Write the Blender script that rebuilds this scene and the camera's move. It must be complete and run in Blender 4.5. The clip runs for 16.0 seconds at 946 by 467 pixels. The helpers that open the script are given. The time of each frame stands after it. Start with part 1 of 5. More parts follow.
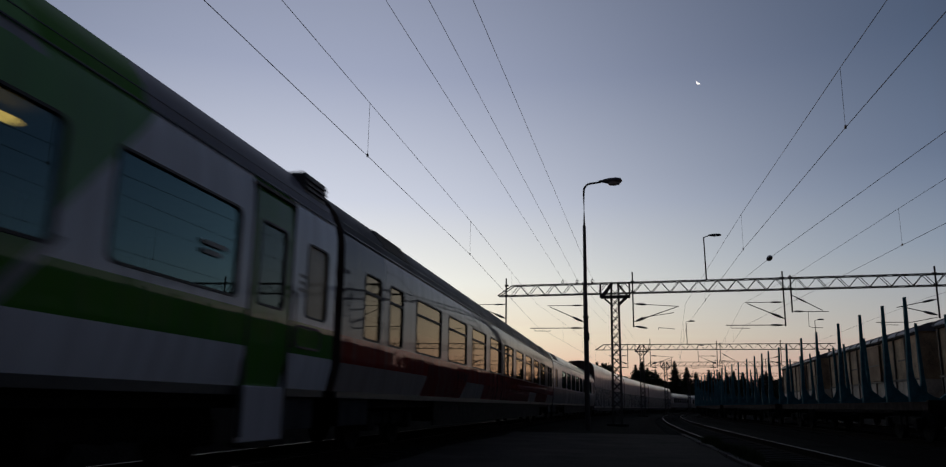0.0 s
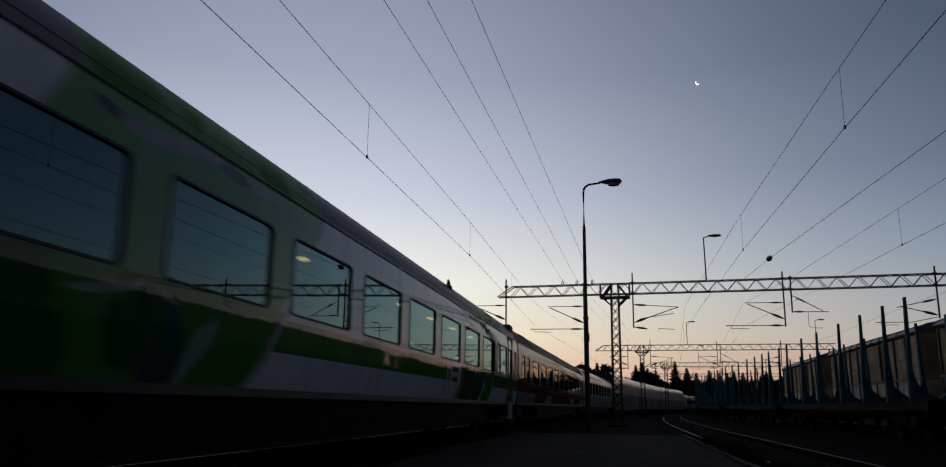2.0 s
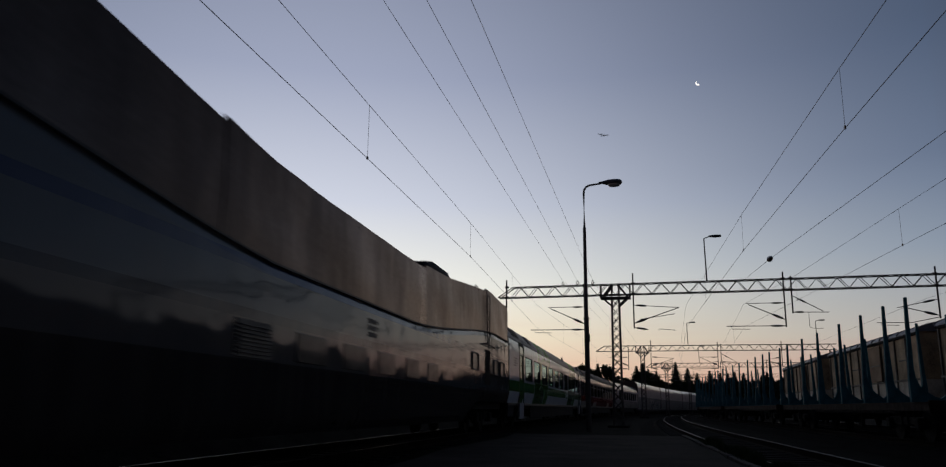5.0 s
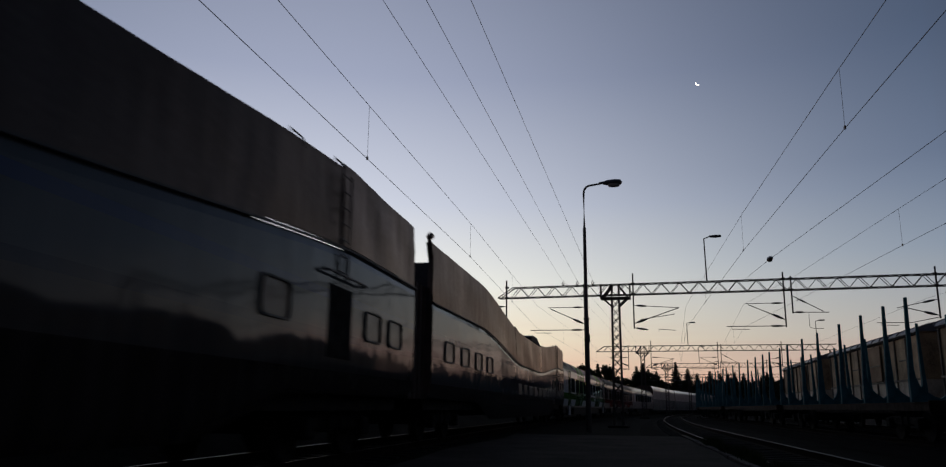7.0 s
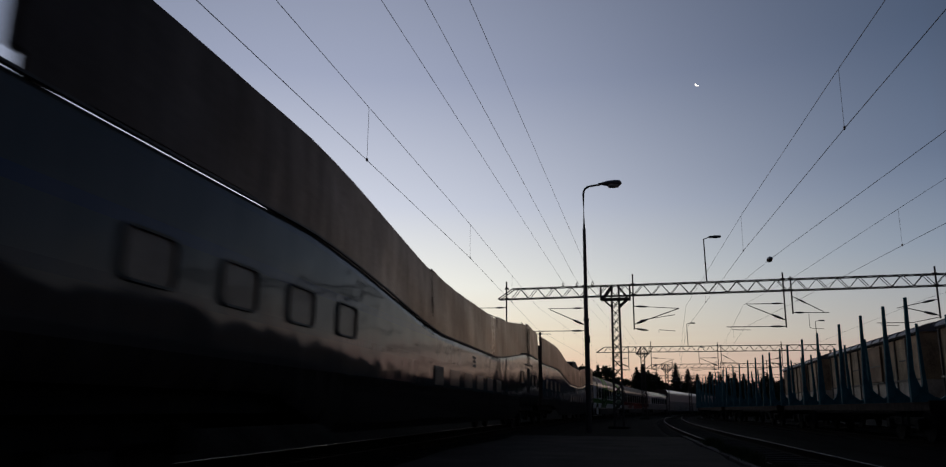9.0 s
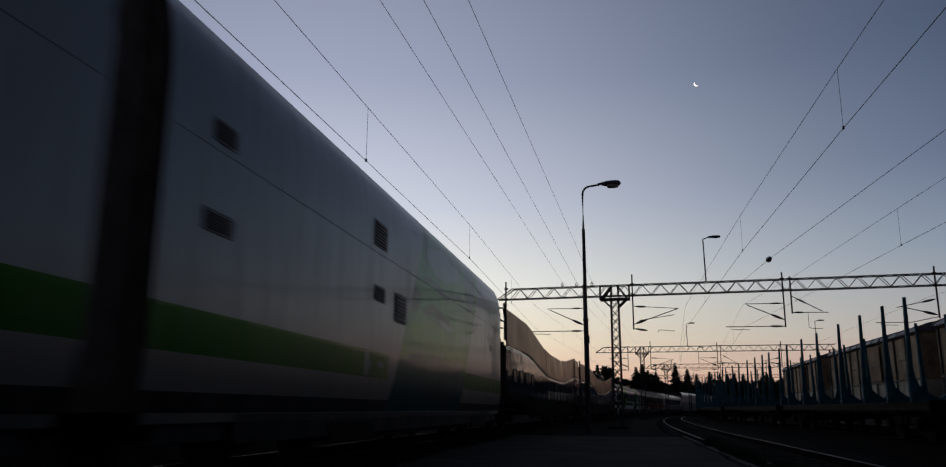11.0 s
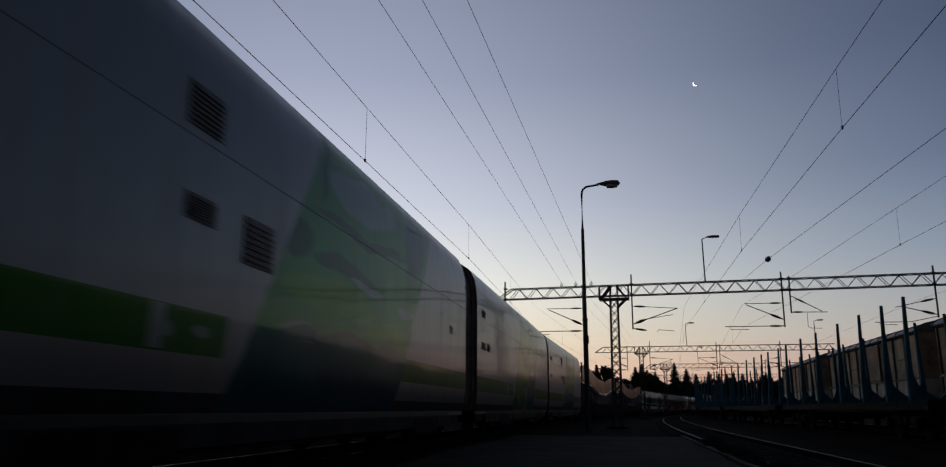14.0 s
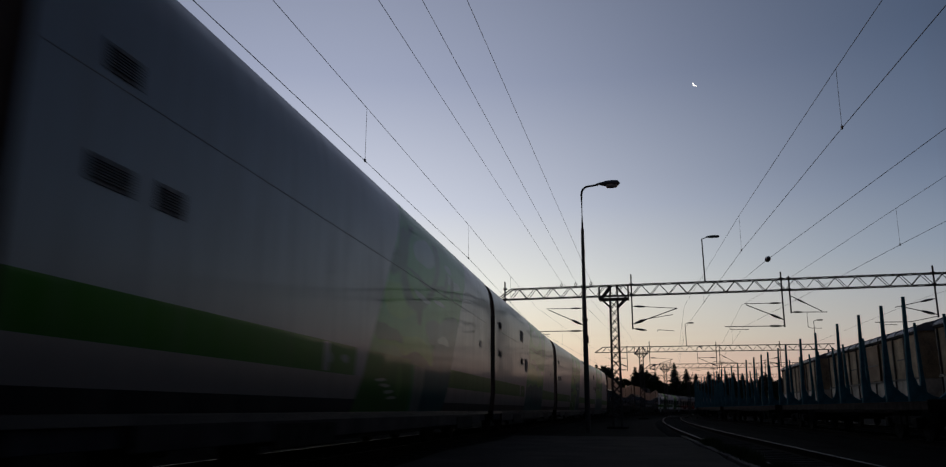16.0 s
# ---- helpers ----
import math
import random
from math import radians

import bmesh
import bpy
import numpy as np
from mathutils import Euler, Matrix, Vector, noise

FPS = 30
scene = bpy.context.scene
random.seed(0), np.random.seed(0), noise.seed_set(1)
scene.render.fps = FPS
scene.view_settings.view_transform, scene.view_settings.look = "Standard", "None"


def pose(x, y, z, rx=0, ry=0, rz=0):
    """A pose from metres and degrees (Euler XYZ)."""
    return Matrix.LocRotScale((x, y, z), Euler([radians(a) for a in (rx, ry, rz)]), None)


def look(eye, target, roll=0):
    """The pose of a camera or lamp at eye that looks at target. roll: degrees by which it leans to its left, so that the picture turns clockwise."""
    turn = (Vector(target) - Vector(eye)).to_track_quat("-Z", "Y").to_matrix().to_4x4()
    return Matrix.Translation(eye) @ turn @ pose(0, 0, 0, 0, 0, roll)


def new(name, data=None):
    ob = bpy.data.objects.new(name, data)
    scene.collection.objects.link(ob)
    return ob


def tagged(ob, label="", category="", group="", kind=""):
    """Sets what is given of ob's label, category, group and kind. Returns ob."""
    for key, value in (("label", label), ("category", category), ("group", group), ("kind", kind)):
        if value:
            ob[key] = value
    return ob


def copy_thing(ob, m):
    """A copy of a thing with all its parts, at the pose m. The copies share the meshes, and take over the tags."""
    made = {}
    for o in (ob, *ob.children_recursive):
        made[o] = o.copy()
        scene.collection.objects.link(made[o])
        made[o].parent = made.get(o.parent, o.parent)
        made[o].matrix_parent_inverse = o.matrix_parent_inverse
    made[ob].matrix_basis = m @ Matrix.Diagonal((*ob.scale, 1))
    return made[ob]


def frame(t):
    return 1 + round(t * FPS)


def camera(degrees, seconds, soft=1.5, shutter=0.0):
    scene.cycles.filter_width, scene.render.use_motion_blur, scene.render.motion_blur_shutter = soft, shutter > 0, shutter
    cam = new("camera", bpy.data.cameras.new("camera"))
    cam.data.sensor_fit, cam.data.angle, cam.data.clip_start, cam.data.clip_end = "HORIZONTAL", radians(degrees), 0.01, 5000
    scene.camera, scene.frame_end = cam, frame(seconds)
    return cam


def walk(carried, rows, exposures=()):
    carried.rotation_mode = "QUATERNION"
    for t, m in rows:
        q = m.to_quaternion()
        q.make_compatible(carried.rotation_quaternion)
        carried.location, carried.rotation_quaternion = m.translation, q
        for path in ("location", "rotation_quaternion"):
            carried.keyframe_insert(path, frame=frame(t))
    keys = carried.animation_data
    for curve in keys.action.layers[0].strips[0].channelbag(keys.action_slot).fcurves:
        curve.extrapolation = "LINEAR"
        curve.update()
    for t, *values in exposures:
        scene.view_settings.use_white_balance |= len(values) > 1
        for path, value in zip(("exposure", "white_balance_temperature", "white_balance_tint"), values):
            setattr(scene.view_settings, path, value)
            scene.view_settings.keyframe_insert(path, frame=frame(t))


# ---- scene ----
# One passing train at dusk; metres, z up, rail tops at z = 0, +y along the straight tracks.
TRACK_X, BEND_Y, BEND_R = -5.495, 24.81, 815.2     # the train's track and its bend to the right
HALF = 1.52                                        # half width of the coaches

cam = camera(62.2, 16.0, soft=1.2, shutter=0.55)
EYE = (0.0, 0.0, 0.795)
BASE = look(EYE, (-0.17781, 0.95977, 0.795 + 0.21801), 0.314)
TILTS = [(0.0, -.277, .122, .57), (0.5, -.257, .107, .52), (1.0, -.246, .101, .488), (1.5, -.224, .101, .45),
         (2.0, -.190, .105, .41), (2.5, -.160, .115, .395), (3.0, -.122, .127, .37), (3.5, -.100, .132, .35),
         (4.0, -.120, .134, .37), (5.2, -.130, .133, .32), (6.5, -.122, .131, .29), (7.0, -.105, .130, .29),
         (7.5, -.070, .126, .26), (8.0, -.047, .124, .225), (8.5, -.034, .122, .192), (9.0, -.025, .114, .16),
         (10.2, -.008, .085, .10), (11.5, .004, .052, .06), (12.0, .003, .045, .062), (12.5, .002, .033, .06),
         (13.0, .010, .016, .03), (13.5, .015, .007, .005), (14.0, .007, .001, .01), (14.5, .001, -.001, .005),
         (15.0, .0, -.006, .015), (15.5, .002, -.012, .025), (16.0, .007, -.010, .012)]
walk(cam, [(t, BASE @ pose(0, 0, 0, a, b, c)) for t, a, b, c in TILTS], exposures=[(0.0, 0.0), (16.0, 0.0)])


# ---- sky and light ----
def node(tree, kind, **inputs):
    n = tree.nodes.new(kind)
    for key, value in inputs.items():
        n.inputs[int(key[1:])].default_value = value
    return n


def calc(tree, op, a, b=None, clamp=False):
    n = tree.nodes.new("ShaderNodeMath")
    n.operation, n.use_clamp = op, clamp
    for i, v in enumerate((a, b)):
        if v is None:
            continue
        if isinstance(v, (int, float)):
            n.inputs[i].default_value = v
        else:
            tree.links.new(v, n.inputs[i])
    return n.outputs[0]


def ramp(tree, fac, stops, mode="LINEAR"):
    n = tree.nodes.new("ShaderNodeValToRGB")
    n.color_ramp.interpolation = mode
    while len(n.color_ramp.elements) < len(stops):
        n.color_ramp.elements.new(0.5)
    for e, (at, c) in zip(n.color_ramp.elements, stops):
        e.position, e.color = at, (*c, 1) if len(c) == 3 else c
    tree.links.new(fac, n.inputs[0])
    return n.outputs[0]


def blend(tree, fac, a, b, mode="MIX"):
    n = tree.nodes.new("ShaderNodeMix")
    n.data_type, n.blend_type = "RGBA", mode
    for i, v in ((0, fac), (6, a), (7, b)):
        if isinstance(v, (int, float)):
            n.inputs[i].default_value = v
        elif isinstance(v, tuple):
            n.inputs[i].default_value = (*v, 1) if len(v) == 3 else v
        else:
            tree.links.new(v, n.inputs[i])
    return n.outputs[2]


def dusk_sky():
    world = bpy.data.worlds.new("dusk_sky")
    scene.world = world
    world.use_nodes = True
    t = world.node_tree
    t.nodes.clear()
    co = t.nodes.new("ShaderNodeTexCoord")
    sep = t.nodes.new("ShaderNodeSeparateXYZ")
    t.links.new(co.outputs["Generated"], sep.inputs[0])
    x, y, z = sep.outputs
    flat = calc(t, "SQRT", calc(t, "ADD", calc(t, "MULTIPLY", x, x), calc(t, "MULTIPLY", y, y)))
    flat = calc(t, "MAXIMUM", flat, 0.001)
    az = calc(t, "DIVIDE", calc(t, "ADD", calc(t, "MULTIPLY", x, GLOW[0]), calc(t, "MULTIPLY", y, GLOW[1])), flat)
    near = calc(t, "POWER", calc(t, "ADD", calc(t, "MULTIPLY", az, 0.5), 0.5), GLOW_POWER)
    el = calc(t, "MAXIMUM", z, 0.0)
    glow = ramp(t, el, SKY_GLOW)
    far = ramp(t, el, SKY_FAR)
    away = calc(t, "DIVIDE", calc(t, "SUBTRACT", 0.72, az), 0.9, True)
    far = blend(t, calc(t, "SQRT", away), far, ramp(t, el, SKY_BACK))
    col = blend(t, near, far, glow)
    # thin streaks of cloud low over the horizon
    mp = t.nodes.new("ShaderNodeMapping")
    mp.inputs["Scale"].default_value = (1.2, 1.2, 26)
    t.links.new(co.outputs["Generated"], mp.inputs["Vector"])
    ns = node(t, "ShaderNodeTexNoise", i2=2.2, i3=4.0)
    t.links.new(mp.outputs[0], ns.inputs["Vector"])
    low = calc(t, "MULTIPLY", calc(t, "SUBTRACT", 1.0, calc(t, "MULTIPLY", el, 9.0), True), ramp(t, ns.outputs[0], [(0.42, (0, 0, 0)), (0.62, (1, 1, 1))]))
    col = blend(t, calc(t, "MULTIPLY", low, 0.55), col, (0.58, 0.27, 0.26))
    bg = node(t, "ShaderNodeBackground", i1=1.0)
    t.links.new(col, bg.inputs[0])
    out = t.nodes.new("ShaderNodeOutputWorld")
    t.links.new(bg.outputs[0], out.inputs[0])


GLOW, GLOW_POWER = (-0.385, 0.923), 12.2            # where the sun has set
SKY_GLOW = [(0.0, (0.74, 0.36, 0.28)), (0.03, (0.94, 0.56, 0.37)), (0.085, (1.0, 0.86, 0.63)), (0.15, (0.93, 0.92, 0.84)),
            (0.25, (0.622, 0.656, 0.758)), (0.40, (0.350, 0.388, 0.520)), (0.55, (0.226, 0.257, 0.355)), (1.0, (0.05, 0.065, 0.115))]
SKY_FAR = [(0.0, (0.40, 0.235, 0.22)), (0.04, (0.39, 0.29, 0.262)), (0.10, (0.285, 0.30, 0.325)), (0.18, (0.148, 0.206, 0.300)),
           (0.28, (0.058, 0.100, 0.182)), (0.42, (0.031, 0.060, 0.116)), (0.60, (0.024, 0.043, 0.086)), (1.0, (0.017, 0.026, 0.053))]
SKY_BACK = [(0.0, (0.125, 0.088, 0.080)), (0.10, (0.085, 0.074, 0.078)), (0.17, (0.052, 0.054, 0.070)), (0.25, (0.042, 0.050, 0.075)), (0.5, (0.028, 0.037, 0.062)), (1.0, (0.016, 0.023, 0.044))]
dusk_sky()


# ---- materials ----
def material(name, colour, rough=0.6, metal=0.0, vary=0.25, scale=6.0, bump=0.0, bump_scale=40.0, coat=0.0, dirt=None, emit=None, spec=0.5):
    """A plain surface with variation at two scales, an optional coat and relief."""
    m = bpy.data.materials.new(name)
    m.use_nodes = True
    t = m.node_tree
    b = t.nodes["Principled BSDF"]
    co = t.nodes.new("ShaderNodeTexCoord")
    big = node(t, "ShaderNodeTexNoise", i2=scale, i3=5.0)
    fine = node(t, "ShaderNodeTexNoise", i2=scale * 11, i3=3.0)
    t.links.new(co.outputs["Object"], big.inputs["Vector"])
    t.links.new(co.outputs["Object"], fine.inputs["Vector"])
    both = calc(t, "ADD", calc(t, "MULTIPLY", big.outputs[0], 0.65), calc(t, "MULTIPLY", fine.outputs[0], 0.35))
    dark = dirt or tuple(c * (1 - vary) for c in colour)
    light = tuple(min(1, c * (1 + vary * 0.6)) for c in colour)
    t.links.new(ramp(t, both, [(0.32, dark), (0.68, light)]), b.inputs["Base Color"])
    t.links.new(ramp(t, both, [(0.3, (min(1, rough * 1.25),) * 3), (0.7, (rough * 0.85,) * 3)]), b.inputs["Roughness"])
    b.inputs["Metallic"].default_value = metal
    b.inputs["Coat Weight"].default_value = coat
    b.inputs["Coat Roughness"].default_value = 0.06
    b.inputs["Specular IOR Level"].default_value = spec
    if bump:
        bn = node(t, "ShaderNodeTexNoise", i2=bump_scale, i3=4.0)
        t.links.new(co.outputs["Object"], bn.inputs["Vector"])
        bp = node(t, "ShaderNodeBump")
        bp.inputs["Strength"].default_value, bp.inputs["Distance"].default_value = 0.6, bump
        t.links.new(bn.outputs[0], bp.inputs["Height"])
        t.links.new(bp.outputs[0], b.inputs["Normal"])
    if emit:
        b.inputs["Emission Color"].default_value, b.inputs["Emission Strength"].default_value = (*emit[0], 1), emit[1]
    return m


def livery(name, base, zones, rough=0.22, wobble=0.004, wobble_scale=1.2, dirt=0.3, gloss=0.5, sheen=0.03, metal=0.0):
    """Glossy coach paint in zones along the body (u) and up it (z):
    7 values: colour, u0, lean, u1, lean, z0, z1, a field between two edges that lean with height (two colours: flowing tones);
    6 values: colour, centre u and z, half sizes, lean, a soft oval patch;  8 values: a bent stroke, part of an oval ring below a height;
    2 values: a field of 7 and the zones painted inside it alone."""
    m = bpy.data.materials.new(name)
    m.use_nodes = True
    t = m.node_tree
    b = t.nodes["Principled BSDF"]
    co = t.nodes.new("ShaderNodeTexCoord")
    sep = t.nodes.new("ShaderNodeSeparateXYZ")
    t.links.new(co.outputs["Object"], sep.inputs[0])
    u, z = sep.outputs[1], sep.outputs[2]
    wave = node(t, "ShaderNodeTexNoise", i2=0.7, i3=1.0)
    t.links.new(co.outputs["Object"], wave.inputs["Vector"])
    sway = calc(t, "MULTIPLY", calc(t, "SUBTRACT", wave.outputs[0], 0.5), 1.5)

    def field(u0, lean0, u1, lean1, z0, z1):
        rear = calc(t, "SUBTRACT", u, calc(t, "MULTIPLY", z, lean0))
        fore = calc(t, "SUBTRACT", u, calc(t, "MULTIPLY", z, lean1))
        mask = calc(t, "MULTIPLY", calc(t, "GREATER_THAN", rear, u0), calc(t, "LESS_THAN", fore, u1))
        return calc(t, "MULTIPLY", mask, calc(t, "MULTIPLY", calc(t, "GREATER_THAN", z, z0), calc(t, "LESS_THAN", z, z1)))

    def oval(uc, zc, ru, rz, lean, push):
        du = calc(t, "SUBTRACT", calc(t, "ADD", u, calc(t, "MULTIPLY", sway, push)), calc(t, "ADD", calc(t, "MULTIPLY", calc(t, "SUBTRACT", z, zc), lean), uc))
        dz = calc(t, "ADD", calc(t, "SUBTRACT", z, zc), calc(t, "MULTIPLY", sway, 0.35 * push))
        du, dz = calc(t, "DIVIDE", du, ru), calc(t, "DIVIDE", dz, rz)
        return calc(t, "ADD", calc(t, "MULTIPLY", du, du), calc(t, "MULTIPLY", dz, dz))

    def paint(col, zones):
        for zone in zones:
            if len(zone) == 2:
                c, *edges = zone[0]
                col = blend(t, field(*edges), col, paint(c, zone[1]))
            elif len(zone) == 8:
                c, uc, zc, ru, rz, lean, wide, below = zone
                d = calc(t, "MULTIPLY", calc(t, "ABSOLUTE", calc(t, "SUBTRACT", calc(t, "SQRT", oval(uc, zc, ru, rz, lean, 0.5)), 1.0)), 1.0 / wide)
                edge = ramp(t, d, [(0.55, (1, 1, 1)), (1.0, (0, 0, 0))])
                col = blend(t, calc(t, "MULTIPLY", edge, calc(t, "LESS_THAN", z, below)), col, c)
            elif len(zone) == 6:
                c, *size = zone
                col = blend(t, ramp(t, oval(*size, 1.0), [(0.68, (1, 1, 1)), (0.98, (0, 0, 0))]), col, c)
            else:
                c, *edges = zone
                if len(c) == 2:            # two tones in flowing shapes
                    w = node(t, "ShaderNodeTexNoise", i2=0.9, i3=1.5)
                    t.links.new(co.outputs["Object"], w.inputs["Vector"])
                    c = ramp(t, w.outputs[0], [(0.47, c[0]), (0.53, c[1])])
                col = blend(t, field(*edges), col, c)
        return col

    col = paint(base, zones)
    # grime: streaks that run down, and a film near the sole bar
    mp = t.nodes.new("ShaderNodeMapping")
    mp.inputs["Scale"].default_value = (1, 3.0, 0.25)
    t.links.new(co.outputs["Object"], mp.inputs["Vector"])
    g = node(t, "ShaderNodeTexNoise", i2=2.0, i3=6.0)
    t.links.new(mp.outputs[0], g.inputs["Vector"])
    streak = ramp(t, g.outputs[0], [(0.42, (0, 0, 0)), (0.75, (1, 1, 1))])
    col = blend(t, calc(t, "MULTIPLY", streak, dirt), col, (0.16, 0.15, 0.14))
    t.links.new(col, b.inputs["Base Color"])
    t.links.new(calc(t, "ADD", calc(t, "MULTIPLY", streak, 0.2), rough), b.inputs["Roughness"])
    b.inputs["Coat Weight"].default_value, b.inputs["Coat Roughness"].default_value = gloss, sheen
    b.inputs["Metallic"].default_value = metal
    b.inputs["Specular IOR Level"].default_value = 0.0
    bn = node(t, "ShaderNodeTexNoise", i2=wobble_scale, i3=2.0)
    t.links.new(co.outputs["Object"], bn.inputs["Vector"])
    bp = node(t, "ShaderNodeBump")
    bp.inputs["Strength"].default_value, bp.inputs["Distance"].default_value = 1.0, wobble
    t.links.new(bn.outputs[0], bp.inputs["Height"])
    t.links.new(bp.outputs[0], b.inputs["Normal"])
    t.links.new(bp.outputs[0], b.inputs["Coat Normal"])
    return m


def window_glass(name, inner, tint, index):
    """Coach glazing: a dim view inwards and a clear, tinted reflection."""
    m = bpy.data.materials.new(name)
    m.use_nodes = True
    t = m.node_tree
    t.nodes.clear()
    tr = node(t, "ShaderNodeBsdfTransparent", i0=(*inner, 1))
    gl = node(t, "ShaderNodeBsdfGlossy", i0=(*tint, 1), i1=0.01)
    fr = node(t, "ShaderNodeFresnel", i0=index)
    mx = t.nodes.new("ShaderNodeMixShader")
    t.links.new(fr.outputs[0], mx.inputs[0])
    t.links.new(tr.outputs[0], mx.inputs[1])
    t.links.new(gl.outputs[0], mx.inputs[2])
    out = t.nodes.new("ShaderNodeOutputMaterial")
    t.links.new(mx.outputs[0], out.inputs[0])
    return m


def screen_canvas(name, tone):
    """Weathered brown sheeting, slightly shiny, hanging in upright folds with stains."""
    m = bpy.data.materials.new(name)
    m.use_nodes = True
    t = m.node_tree
    b = t.nodes["Principled BSDF"]
    co = t.nodes.new("ShaderNodeTexCoord")
    noises = []
    for scale, size, detail in (((1, 1.0, 0.35), 1.1, 3.0), ((1, 0.5, 0.5), 0.8, 4.0), ((1, 1, 1), 14.0, 4.0)):
        mp = t.nodes.new("ShaderNodeMapping")
        mp.inputs["Scale"].default_value = scale
        t.links.new(co.outputs["Object"], mp.inputs["Vector"])
        ns = node(t, "ShaderNodeTexNoise", i2=size, i3=detail)
        t.links.new(mp.outputs[0], ns.inputs["Vector"])
        noises.append(ns.outputs[0])
    folds, stains, grain = noises
    mix = calc(t, "ADD", calc(t, "MULTIPLY", stains, 0.7), calc(t, "MULTIPLY", grain, 0.3))
    t.links.new(ramp(t, mix, [(at, tuple(c * tone for c in shade)) for at, shade in ((0.34, (0.026, 0.0218, 0.020)), (0.52, (0.048, 0.040, 0.0365)), (0.68, (0.084, 0.070, 0.062)))]), b.inputs["Base Color"])
    t.links.new(ramp(t, mix, [(0.3, (0.42, 0.42, 0.42)), (0.7, (0.26, 0.26, 0.26))]), b.inputs["Roughness"])
    b.inputs["Specular IOR Level"].default_value = 0.3
    b.inputs["Specular Tint"].default_value = (0.90, 0.72, 0.61, 1)      # brown sheen at a low angle
    b.inputs["Metallic"].default_value = 0.7
    bp = node(t, "ShaderNodeBump")
    bp.inputs["Strength"].default_value, bp.inputs["Distance"].default_value = 0.8, 0.055
    t.links.new(folds, bp.inputs["Height"])
    t.links.new(bp.outputs[0], b.inputs["Normal"])
    return m


WHITE, GREEN, LIME, DEEP, TEAL = (0.80, 0.84, 0.87), (0.075, 0.25, 0.033), (0.19, 0.44, 0.16), (0.02, 0.11, 0.025), (0.010, 0.085, 0.10)
PALE = (0.34, 0.42, 0.34)
ART = []
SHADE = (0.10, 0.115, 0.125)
for a in (22.22, 6.03):                             # the two painted fields of the green coach
    ART += [(LIME, a - 0.3, 0.76, a + 4.35, 0.95, 0.9, 4.4), (GREEN, a, 0.58, a + 4.35, 1.0, 0.9, 1.86), ((DEEP, GREEN), a + 0.5, 0.5, a + 3.6, 0.7, 0.9, 1.75),
            (DEEP, a + 1.85, 1.2, 0.55, 0.9, 0.2), (TEAL, a + 3.6, 1.2, 0.5, 0.6, 0.2), (PALE, a + 3.2, 1.68, 0.75, 0.06, 0.0), (PALE, a + 4.3, 1.22, 0.16, 0.42, 0.7),
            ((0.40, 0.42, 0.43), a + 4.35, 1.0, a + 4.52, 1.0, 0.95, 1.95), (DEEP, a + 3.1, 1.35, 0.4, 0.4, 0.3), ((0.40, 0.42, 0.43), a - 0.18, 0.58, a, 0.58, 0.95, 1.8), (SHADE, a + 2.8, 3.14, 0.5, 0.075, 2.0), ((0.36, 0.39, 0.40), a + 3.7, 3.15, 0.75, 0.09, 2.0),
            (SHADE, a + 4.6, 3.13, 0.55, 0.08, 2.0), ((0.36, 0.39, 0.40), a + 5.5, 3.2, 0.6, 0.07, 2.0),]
ART += [(WHITE, 21.3, 0.1, 22.2, 0.58, 1.3, 1.85), (GREEN, 21.4, 0.12, 21.62, 0.12, 1.36, 1.75), (GREEN, 21.85, 0.12, 22.6, 0.12, 1.60, 1.74), (GREEN, 21.85, 0.12, 22.5, 0.12, 1.36, 1.48)]
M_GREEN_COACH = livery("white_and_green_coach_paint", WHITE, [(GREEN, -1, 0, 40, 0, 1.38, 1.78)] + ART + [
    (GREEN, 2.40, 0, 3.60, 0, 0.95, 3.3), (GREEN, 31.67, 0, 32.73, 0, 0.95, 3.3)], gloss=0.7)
M_GREEN_ROOF = livery("grey_roof_paint_with_green_fields", (0.25, 0.255, 0.28), [((GREEN, LIME), 24.3, 0.2, 28.9, 0.2, 3.2, 4.3), ((GREEN, LIME), 7.7, 0.2, 12.75, 0.2, 3.2, 4.3)], rough=0.55, gloss=0.12)
# the last field, low along the middle, paints a red-brown reflection
M_RED_COACH = livery("cream_and_red_coach_paint", (0.36, 0.33, 0.30), [
    ((0.11, 0.115, 0.135), -1, 0, 2.05, 0, 1.76, 3.4), ((0.27, 0.030, 0.020), -1, 0, 40, 0, 1.36, 1.76), ((0.18, 0.03, 0.025), 4.2, 0.7, 7.6, 1.3, 0.9, 1.6), ((0.20, 0.028, 0.022), 24.5, 0.9, 29.6, 0.9, 0.9, 1.6), ((0.22, 0.05, 0.045), 11.5, 0.3, 23.0, 0.0, 0.9, 1.36)], gloss=0.6, dirt=0.5)
M_RED_ROOF = material("weathered_slate_roof_paint", (0.050, 0.056, 0.072), 0.7, vary=0.5, scale=0.9, coat=0.04, spec=0.08, bump=0.004, bump_scale=3)
M_OLD_COACH = livery("pale_blue_coach_paint", (0.60, 0.60, 0.62), [((0.33, 0.34, 0.34), -1, 0, 40, 0, 0.9, 1.8)], metal=0.3)
# lower half coloured darker: the dim side below the bright sky reflection
M_SLEEPING = livery("white_sleeping_car_paint", (0.78, 0.76, 0.74), [((0.33, 0.36, 0.36), -1, 0, 40, 0, 0.8, 2.6)], rough=0.22, wobble=0.004, gloss=0.6, metal=0.35)


